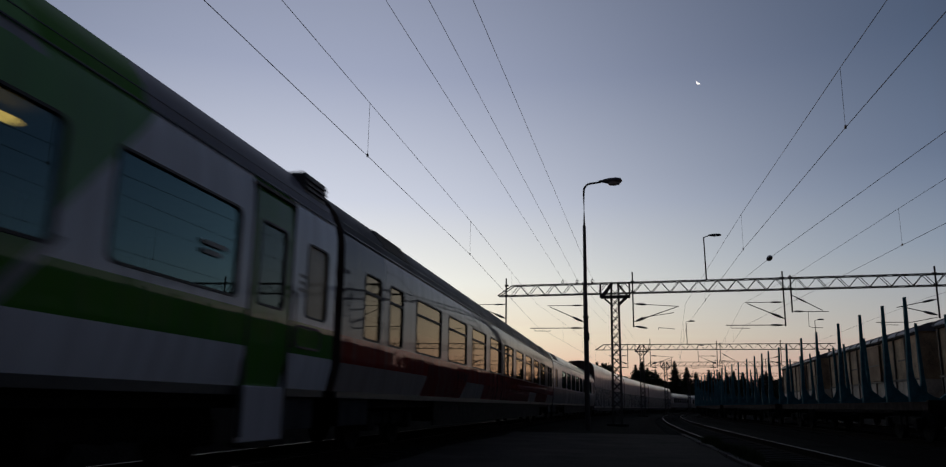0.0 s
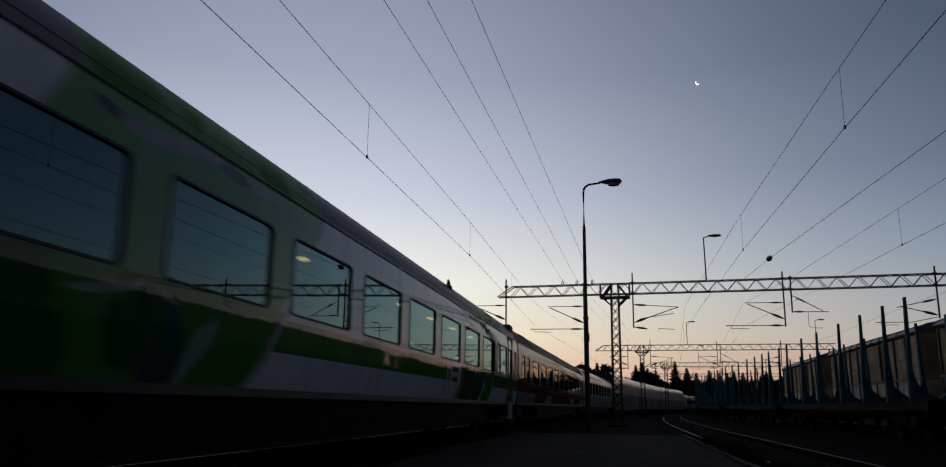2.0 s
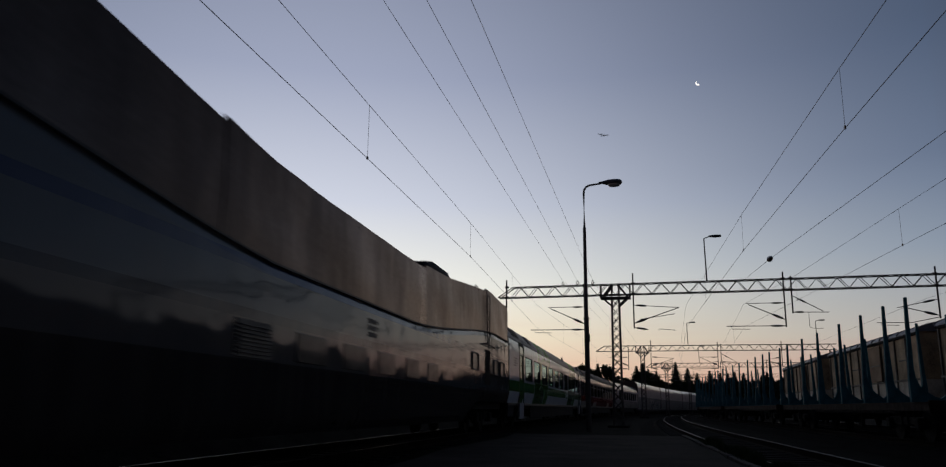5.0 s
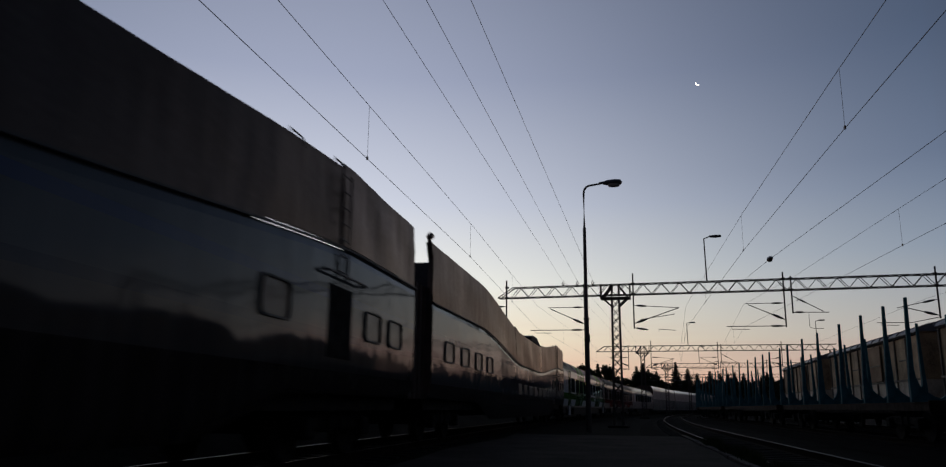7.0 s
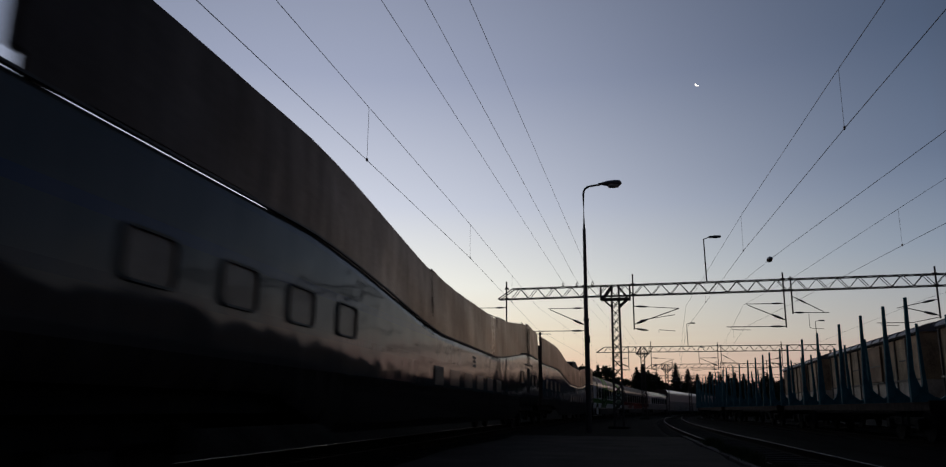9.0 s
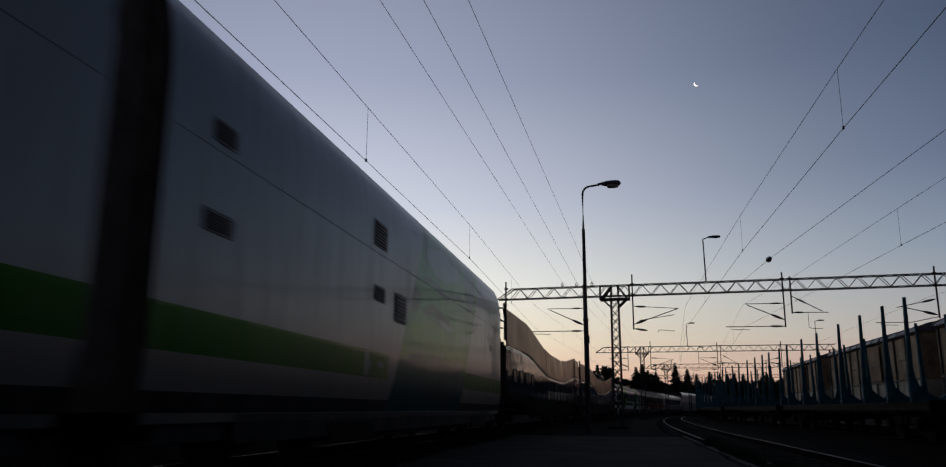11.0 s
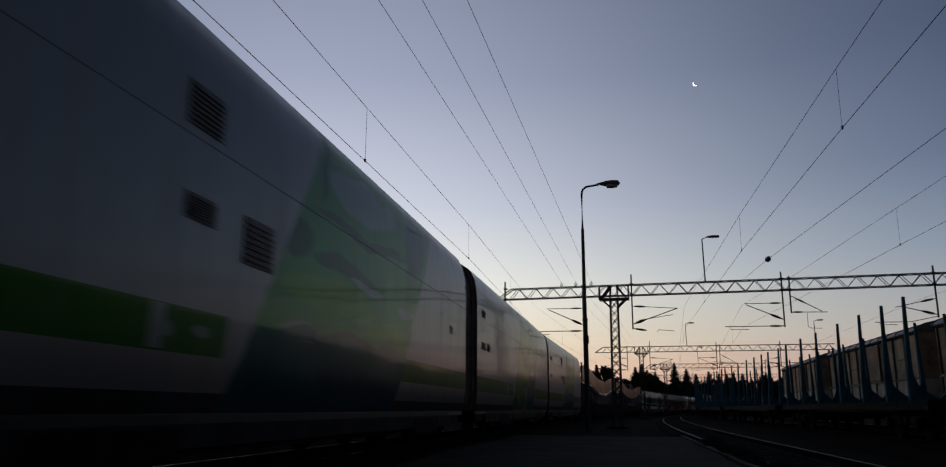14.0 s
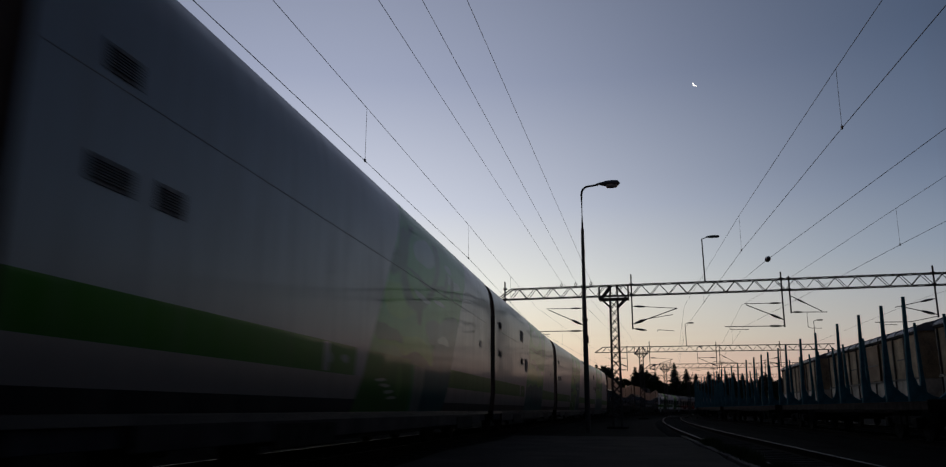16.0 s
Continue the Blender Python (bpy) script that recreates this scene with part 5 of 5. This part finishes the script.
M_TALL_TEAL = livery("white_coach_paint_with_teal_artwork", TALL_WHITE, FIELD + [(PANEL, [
    (MIST, 11.6, 4.05, 1.75, 0.36, 0.6), (INK, 9.9, 4.2, 0.16, 0.75, 0.4), (INK, 11.7, 3.44, 2.4, 0.11, -0.4), (POND, 14.7, 3.95, 0.95, 0.72, 0.5),
    (LEAF, 10.6, 2.35, 2.1, 0.30, -0.3), (INK, 10.9, 2.83, 1.5, 0.13, -2.0), (MIST, 11.9, 2.72, 0.9, 0.07, -2.0), (INK, 9.0, 3.0, 0.7, 0.34, 0.4), (MIST, 14.2, 2.55, 0.55, 0.09, -1.0), (LEAF, 13.2, 2.1, 1.3, 0.22, -0.3),
    (MIST, 9.2, 1.79, 0.75, 0.05, -3.0), (POND, 0, 0, 40, 0, 0.6, 1.62), (POND, 9.4, 1.66, 1.6, 0.13, 0.0), (POND, 11.9, 1.70, 2.3, 0.24, 0.0), ((0.006, 0.05, 0.06), 11.4, 1.2, 1.9, 0.24, 0.0)])],
    rough=0.28, wobble=0.006, wobble_scale=0.8, gloss=0.27, sheen=0.055, metal=0.42)
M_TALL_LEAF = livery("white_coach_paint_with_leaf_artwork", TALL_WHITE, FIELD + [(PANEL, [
    (LEAF, 9.7, 2.8, 1.2, 0.35, 0.0), (MIST, 11.75, 4.05, 1.05, 0.30, 0.7), (MIST, 14.2, 3.72, 1.0, 0.13, -0.5), (INK, 9.7, 3.75, 0.45, 0.55, 0.6),
    (INK, 11.3, 3.75, 1.35, 0.95, 0.55, 0.155, 4.4), (INK, 11.2, 2.75, 0.28, 0.35, 0.3), (MIST, 11.35, 3.05, 0.8, 0.07, -1.0), (INK, 13.3, 3.55, 0.25, 0.35, 0.4), (INK, 11.8, 3.42, 2.1, 0.06, -0.3),
    (LEAF, 10.9, 1.98, 2.6, 0.22, -0.5), (INK, 8.9, 2.12, 1.2, 0.17, -1.0), (POND, 11.9, 0.25, 40, 0, 0.6, 2.66), (POND, 12.6, 2.5, 0.9, 0.26, 0.3), (POND, 14.4, 2.6, 1.5, 0.37, 0.6), (MIST, 13.5, 2.34, 0.62, 0.11, -1.2),
    (MIST, 12.85, 3.08, 0.6, 0.05, 0.0), (INK, 14.05, 3.58, 0.30, 0.32, 0.4), (INK, 15.2, 3.50, 0.5, 0.06, -3.0), (MIST, 13.7, 4.0, 0.5, 0.11, 0.5),
    (INK, 11.2, 1.74, 1.5, 0.14, 0.0), (BAND, 0, 0, 10.4, 0.1, 0.6, 1.72), (LEAF, 9.6, 1.25, 0.35, 0.35, 0.3), ((0.15, 0.19, 0.17), 10.55, 0.15, 11.1, 0.35, 0.6, 1.62), (POND, 11.1, 0.35, 40, 0, 0.6, 1.68),
    (PALE, 8.5, 1.24, 0.3, 0.035, 0.0), (PALE, 8.7, 1.13, 0.32, 0.035, 0.0), (PALE, 8.95, 1.02, 0.3, 0.035, 0.0), (PALE, 9.15, 0.91, 0.3, 0.03, 0.0)])],
    rough=0.28, wobble=0.006, wobble_scale=0.8, gloss=0.27, sheen=0.055, metal=0.42)
VENTS_LEAF = ((0.86, 1.26, 3.48, 3.66), (0.78, 1.3, 2.53, 2.70), (1.72, 2.1, 2.53, 2.72))
VENTS_TEAL = ((0.86, 1.26, 3.48, 3.66), (0.78, 1.3, 2.53, 2.70), (6.25, 6.85, 3.50, 3.88), (6.32, 6.82, 2.58, 2.78), (7.53, 8.2, 2.35, 2.82))

GREEN_WINDOWS = [(29.19 - 2.795 * k, 29.19 - 2.795 * k + 2.15) for k in range(10)]
RED_WINDOWS = [(4.2 + 2.92 * k, 4.2 + 2.92 * k + 2.15) for k in range(9)]
TRAIN = []                                          # things of the train with their rear ends' places at the start


def build_train():
    green = coach("passenger_coach", "white rail coach with a green band, green artwork and tinted windows", M_GREEN_COACH, 34.64, GREEN_WINDOWS,
                  [(33.25, 33.95)], [(31.67, 32.73), (2.40, 3.60)],
                  [(28.6 - 2.8 * k, 2.98, 0.52 if k < 3 else 0.26, False) for k in range(6)] + [(3.3, 2.97, 1.4, False), (5.3, 3.0, 0.3, False), (26.6, 2.18, 0.32, True), (20.9, 2.18, 0.6, True), (3.2, 2.18, 0.25, True)],
                  [(33.45, 34.25, True), (1.2, 3.0, False), (5.7, 6.7, False)], roof=M_GREEN_ROOF, z0=1.885, z1=2.815)
    TRAIN.append((green, -23.70, 34.1))
    lettering(green, HALF, 1.0, 2.6, 4, 0.9, M_MARK)
    for u in (1.6, 5.0, 6.1):
        part("partition", box(bmesh.new(), -1.35, 0.55, u, u + 0.06, 1.24, 3.12), M_PARTITION, green, "warm wooden partition inside")
    lettering(green, HALF, 30.6, 2.3, 2, 0.5, M_MARK)
    for side in (1, -1):
        pane_and_frame(green, HALF + 0.006, 32.97, 33.78, 1.48, 1.72, side)
        part("door_handle", tube(bmesh.new(), [(side * 1.53, 32.83, 1.45), (side * 1.56, 32.83, 1.5), (side * 1.56, 32.83, 2.1), (side * 1.53, 32.83, 2.15)], 0.016, 6), M_LOUVRE, green)
    lettering(green, HALF, 33.0, 2.35, 3, 0.22, M_MARK)
    bm = bmesh.new()
    lathe(bm, [(0.10, 3.72), (0.10, 3.80), (0.05, 3.86), (0.03, 3.98), (0.01, 3.99)], (1.17, 23.0, 0), "z", 8)
    part("roof_antenna", bm, M_LOUVRE, green)
    bm = bmesh.new()
    for k in range(3):
        box(bm, HALF + 0.002, HALF + 0.006, 4.55, 4.98, 1.29 + k * 0.05, 1.315 + k * 0.05)
    part("marking_bars", bm, M_STEP, green)
    red = coach("passenger_coach", "cream rail coach with a red band and arched door windows", M_RED_COACH, 34.5, RED_WINDOWS,
                [(1.0, 1.82), (2.37, 3.2), (31.2, 32.0), (32.5, 33.3)], [], [], [(2.2, 4.0, False), (30.0, 32.0, False)], z0=1.80, z1=2.82,
                roof=M_RED_ROOF, glass=M_OLD_GLASS, transom=True)
    TRAIN.append((red, 10.94, 33.9))
    old = coach("passenger_coach", "pale grey rail coach with a dark lower body", M_OLD_COACH, 30.8, RED_WINDOWS[:8], [(1.0, 1.82), (28.6, 29.4)], [], [], [(1.0, 3.0, False)])
    TRAIN.append((old, 45.44, 30.4))
    for p in (180.6, 211.4, 242.2, 273.0):
        TRAIN.append((copy_thing(old, Matrix()), p, 30.4))
    sleeping = tall_coach(34.8, 0.7, M_SLEEPING, (), "tall white double-deck rail coach with its dim lower half painted darker")
    TRAIN.append((sleeping, 76.2, 34.1))
    for p in (111.0, 145.8):
        TRAIN.append((copy_thing(sleeping, Matrix()), p, 34.1))
    TRAIN.append((car_carrier(34.3, 0.25, 34.1, [1.2, 3.05, 4.9, 6.7], 0.9, M_CARRIER_PALER, M_SCREEN_PALER), -58.03, 34.05))
    TRAIN.append((car_carrier(36.3, 1.5, 35.2, [2.4, 4.05, 5.7, 7.4], 0.78, M_CARRIER_DARKER, M_SCREEN_DARKER, 0.7), -94.40, 34.8))
    TRAIN.append((carried_car("carried_car", "tall black car parked on the open deck of a rail wagon"), -58.03, (27.0, 34.05)))
    for front, rear, gap, low in ((-93.75, -115.3, 1.2, True), (-115.3, -136.35, 0.85, False), (-136.35, -158.3, 1.75, False), (-158.3, -179.45, 0.9, False), (-179.45, -201.35, 1.75, False)):
        teal = rear in (-115.3, -158.3, -201.35)
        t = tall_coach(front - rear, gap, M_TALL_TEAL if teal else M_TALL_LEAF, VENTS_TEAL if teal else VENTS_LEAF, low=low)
        TRAIN.append((t, rear, front - rear - gap))


M_MARK = material("dark_grey_marking", (0.10, 0.11, 0.12), 0.4, vary=0.2, scale=9)


# ---- trees, moon ----
def spruce(seed, height):
    t = thing("spruce_tree", "dark spruce tree against the evening sky", "tree", "trees beyond the yard")
    rng = random.Random(seed)
    part("trunk", tube(bmesh.new(), [(0, 0, -0.34), (0.1, 0, height * 0.5), (0, 0, height)], 0.22, 7, r_end=0.03), M_BARK, t)
    bm = bmesh.new()
    z = height * 0.12
    while z < height:
        f = 1 - z / height
        reach = (0.35 + 4.3 * f ** 0.85) * rng.uniform(0.75, 1.15)
        n = int(6 + 6 * f)
        for k in range(n):
            a = 2 * math.pi * (k + rng.random()) / n
            r = reach * rng.uniform(0.55, 1.1)
            d = Vector((math.cos(a), math.sin(a), 0))
            side = Vector((-d.y, d.x, 0))
            droop = -0.25 * r * rng.uniform(0.5, 1.4)
            for q in range(4):
                f0, f1 = q / 4, (q + 1) / 4 + 0.1
                w = 0.85 * (1 - 0.6 * f0) * (0.45 + f) * rng.uniform(0.7, 1.3)
                p0, p1 = d * r * f0 + Vector((0, 0, z + droop * f0)), d * r * f1 + Vector((0, 0, z + droop * f1))
                for s in (-1, 1):
                    bm.faces.new([bm.verts.new(p) for p in (p0, p1, (p0 + p1) / 2 + side * w * s + Vector((0, 0, -w * 0.8)))])
        z += 0.24 + 0.16 * f
    part("crown", bm, M_NEEDLE, t)
    return t


def birch(seed, height):
    t = thing("birch_tree", "dark leafy birch tree against the evening sky", "tree", "trees beyond the yard")
    rng = random.Random(seed)
    bm = tube(bmesh.new(), [(0, 0, -0.34), (0.15, 0, height * 0.5), (0.1, 0.1, height * 0.95)], 0.2, 7, r_end=0.03)
    clumps = []
    for k in range(24):
        z = height * rng.uniform(0.18, 0.95)
        a, r = rng.uniform(0, 6.28), (1.0 - abs(z / height - 0.55)) * rng.uniform(0.8, 2.6)
        p = Vector((r * math.cos(a), r * math.sin(a), z))
        tube(bm, [(0.1, 0, z - 0.5 * r), p], 0.05, 5, r_end=0.015)
        clumps.append((p, rng.uniform(0.5, 1.05)))
    part("trunk", bm, M_BARK, t)
    bm = bmesh.new()
    for p, r in clumps + [(Vector((0, 0, height * 0.95)), 0.5), (Vector((0, 0, height * 0.7)), 1.2), (Vector((0, 0, height * 0.45)), 1.3)]:
        for k in range(150):
            v = Vector((rng.gauss(0, 1), rng.gauss(0, 1), rng.gauss(0, 0.9))) * r * 0.55 + p
            s = rng.uniform(0.14, 0.32)
            a, b = Vector([rng.uniform(-1, 1) for _ in range(3)]) * s, Vector([rng.uniform(-1, 1) for _ in range(3)]) * s
            bm.faces.new([bm.verts.new(q) for q in (v - a, v + b, v + a, v - b)])
    part("crown", bm, M_LEAF, t)
    return t


def build_trees():
    protos = [spruce(1, 15.0), spruce(2, 12.0), birch(3, 12.5), birch(4, 10.5)]
    rng = random.Random(8)
    used = [False] * 4

    def put(kind, x, y, k, turn):
        m = pose(x, y, 0, 0, 0, turn)
        if not used[kind]:
            used[kind] = True
            protos[kind].matrix_basis, protos[kind].scale = m, (k, k, k)
        else:
            o = copy_thing(protos[kind], m)
            o.scale = (k, k, k)

    def bearing(px, dist):
        """A place at a distance along a bearing given as the sideways tangent from straight ahead."""
        return px * dist, dist
    for tan, dist, kind, k in ((-0.046, 170, 2, 0.80), (-0.034, 190, 3, 0.92), (-0.028, 195, 1, 0.98), (-0.019, 188, 3, 0.98), (-0.010, 200, 1, 0.86), (-0.003, 205, 3, 0.84), (0.008, 205, 3, 0.80),
                               (0.019, 206, 1, 0.98), (0.022, 212, 3, 1.0), (0.027, 208, 1, 1.04), (0.033, 210, 1, 0.92), (0.037, 204, 3, 0.92), (0.043, 212, 1, 0.90), (0.048, 235, 3, 0.84), (0.056, 300, 3, 0.9),
                               (0.066, 235, 0, 0.94), (0.070, 238, 3, 0.84), (0.080, 250, 1, 1.12), (0.084, 250, 3, 0.8), (0.091, 258, 1, 1.02), (0.099, 260, 3, 0.86), (0.106, 262, 1, 1.05),
                               (0.112, 255, 2, 0.76), (0.118, 265, 0, 0.78), (0.127, 250, 1, 0.92), (0.135, 260, 0, 0.76), (0.145, 255, 1, 0.9), (0.155, 270, 0, 0.7), (0.165, 260, 1, 0.85)):
        x, y = bearing(tan, dist)
        put(kind, x, y, k * rng.uniform(0.97, 1.03) * (1.08 if tan > 0.11 else 1.0), rng.uniform(0, 360))
    for k in range(130):
        tan = -0.05 + 0.32 * (k + rng.random()) / 130
        x, y = bearing(tan, rng.uniform(285, 345))
        put(rng.choice((0, 1, 2, 2, 3, 3)), x, y, rng.uniform(0.62, 0.92) * (1.12 if tan > 0.1 else 1.0), rng.uniform(0, 360))


def build_reflected_woods():
    """One ragged belt beyond the sidings and behind, added unseen to darken reflections."""
    rng = random.Random(21)
    bm = bmesh.new()
    for k in range(420):
        a = radians(17 + 190 * (k + rng.random()) / 420)
        d = rng.uniform(105, 150)
        rise = 0.050 if a < radians(24) else 0.085
        top = d * rise * rng.uniform(0.7, 1.1)
        x, y = d * math.sin(a), d * math.cos(a)
        w = rng.uniform(1.6, 2.8)
        for q in range(34):
            f = rng.random() ** 0.8
            p = Vector((x + rng.gauss(0, 0.5) * w * (1.1 - f), y + rng.gauss(0, 0.5) * w * (1.1 - f), -0.3 + top * f))
            s = rng.uniform(0.5, 1.0) * (1.25 - 0.8 * f)
            e = [Vector([rng.uniform(-1, 1) for _ in range(3)]) * s for _ in range(3)]
            bm.faces.new([bm.verts.new(p + v) for v in e])
    tagged(part("reflected_woods", bm, M_NEEDLE), "unseen belt of dark woods added to darken the train's reflections", "woods", kind="stuff")


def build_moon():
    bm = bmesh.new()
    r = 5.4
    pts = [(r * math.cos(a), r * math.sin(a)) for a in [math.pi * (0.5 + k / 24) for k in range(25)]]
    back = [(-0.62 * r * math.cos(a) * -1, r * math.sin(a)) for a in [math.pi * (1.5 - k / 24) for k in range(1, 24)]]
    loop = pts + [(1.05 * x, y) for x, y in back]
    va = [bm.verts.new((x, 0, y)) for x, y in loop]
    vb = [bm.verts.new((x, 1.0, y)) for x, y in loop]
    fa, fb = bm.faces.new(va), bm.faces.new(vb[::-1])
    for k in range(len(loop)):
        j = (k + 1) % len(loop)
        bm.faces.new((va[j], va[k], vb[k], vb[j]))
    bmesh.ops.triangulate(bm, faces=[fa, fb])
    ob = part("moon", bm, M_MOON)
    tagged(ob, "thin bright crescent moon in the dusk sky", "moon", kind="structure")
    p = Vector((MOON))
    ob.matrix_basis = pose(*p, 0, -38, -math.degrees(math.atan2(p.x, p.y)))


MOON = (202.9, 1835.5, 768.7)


# ---- a bird ----
def build_bird():
    bird = thing("bird", "small dark bird in flight", "bird")
    bm = lathe(bmesh.new(), [(0.004, -0.24), (0.03, -0.17), (0.055, -0.05), (0.05, 0.06), (0.032, 0.12), (0.034, 0.15), (0.02, 0.185), (0.004, 0.22)], (0, 0, 0), "y", 10)
    bmesh.ops.scale(bm, vec=(0.6, 0.6, 0.6), verts=bm.verts[:])
    part("body", bm, M_FEATHER, bird, smooth=True)
    bm = bmesh.new()
    v = [bm.verts.new(q) for q in ((-0.015, -0.16, 0.006), (0.015, -0.16, 0.006), (0.06, -0.31, 0.004), (-0.06, -0.31, 0.004), (-0.015, -0.16, -0.006), (0.015, -0.16, -0.006), (0.06, -0.31, -0.004), (-0.06, -0.31, -0.004))]
    for q in ((0, 1, 2, 3), (7, 6, 5, 4), (0, 4, 5, 1), (2, 6, 7, 3), (1, 5, 6, 2), (3, 7, 4, 0)):
        bm.faces.new([v[i] for i in q])
    bmesh.ops.scale(bm, vec=(0.6, 0.6, 0.6), verts=bm.verts[:])
    part("tail", bm, M_FEATHER, bird)
    wings = []
    for s in (1, -1):
        bm = bmesh.new()
        lead = [(0.02, 0.08), (0.16, 0.12), (0.30, 0.06), (0.42, -0.06)]
        trail = [(0.02, -0.08), (0.16, -0.09), (0.28, -0.12), (0.40, -0.10)]
        up = [[bm.verts.new((s * x, y, z)) for x, y in line] for z in (0.008, -0.004) for line in (lead, trail)]
        for k in range(3):
            for a, b in ((up[0], up[1]), (up[3], up[2]), (up[2], up[0]), (up[1], up[3])):
                bm.faces.new((a[k], a[k + 1], b[k + 1], b[k]))
        bm.faces.new((up[0][3], up[2][3], up[3][3], up[1][3]))
        bmesh.ops.recalc_face_normals(bm, faces=bm.faces[:])
        bmesh.ops.scale(bm, vec=(0.6, 0.6, 0.6), verts=bm.verts[:])
        wings.append((part("wing", bm, M_FEATHER, bird), s))
    return bird, wings


M_FEATHER = material("black_feathers", (0.02, 0.02, 0.022), 0.7, vary=0.3, scale=20)
BIRD = build_bird()
FLIGHT = [(0.0, (20.0, -35.0, 3.5)), (2.0, (13.0, -7.0, 5.2)), (3.4, (9.3, 12.5, 7.2)), (3.9, (7.47, 19.22, 8.46)), (4.0, (7.14, 20.33, 8.84)), (4.2, (6.58, 22.94, 9.78)),
          (5.2, (-2.6, 36.8, 13.4)), (6.3, (-13.73, 51.02, 16.06)), (6.5, (-16.6, 53.3, 16.3)), (6.7, (-19.3, 55.6, 16.7)), (8.0, (-38.0, 71.0, 18.0)), (11.0, (-82.0, 100.0, 19.0)), (16.0, (-155.0, 148.0, 20.0))]


# ---- what moves ----
def along(t):
    """How far the train has come after t seconds: it picks up speed, with one slight check near the end."""
    return 9.989 * t + 0.0955 * t * t - 0.42 * max(0.0, min(1.0, (t - 14.0) / 0.3))


def motions():
    for ob, rear, length in TRAIN:
        rows = []
        for k in range(33):
            t = k * 0.5
            s = rear + along(t)
            if isinstance(length, tuple):          # a car on a carrier's deck
                u, n = length
                m = on_track(s, 0, n) @ pose(0, u, 2.62)
            else:
                m = on_track(s, 0, length)
            rows.append((t, m))
        walk(ob, rows)
    bird, wings = BIRD
    rows = []
    for k, (t, p) in enumerate(FLIGHT):
        a, b = FLIGHT[max(0, k - 1)][1], FLIGHT[min(len(FLIGHT) - 1, k + 1)][1]
        rows.append((t, pose(*p, 4, 0, -math.degrees(math.atan2(b[0] - a[0], b[1] - a[1])))))
    walk(bird, rows)
    for wing, s in wings:
        walk(wing, [(k * 0.1, pose(0, 0.012, 0.018, 0, -s * 38 * math.sin(k * 1.25 + 0.6), 0)) for k in range(161)])


build_ground()
build_blocking_bank()
build_weeds()
build_track("track_1", 0.0, -70, 300, "ballasted railway track under the moving train", (2, 60))
build_track("track_2", OFF_1, -70, 300, "empty ballasted railway track curving away with bright rails", (4, 90))
build_track("track_3", timber_siding, -70, 300, "siding track under the timber wagons", (10, 30))
build_track("track_4", OFF_3, -70, 300, "siding track under the covered wagons", (10, 30))
build_gantries()
build_wires()
lamp_post()
build_sidings()
build_train()
build_trees()
build_reflected_woods()
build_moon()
motions()
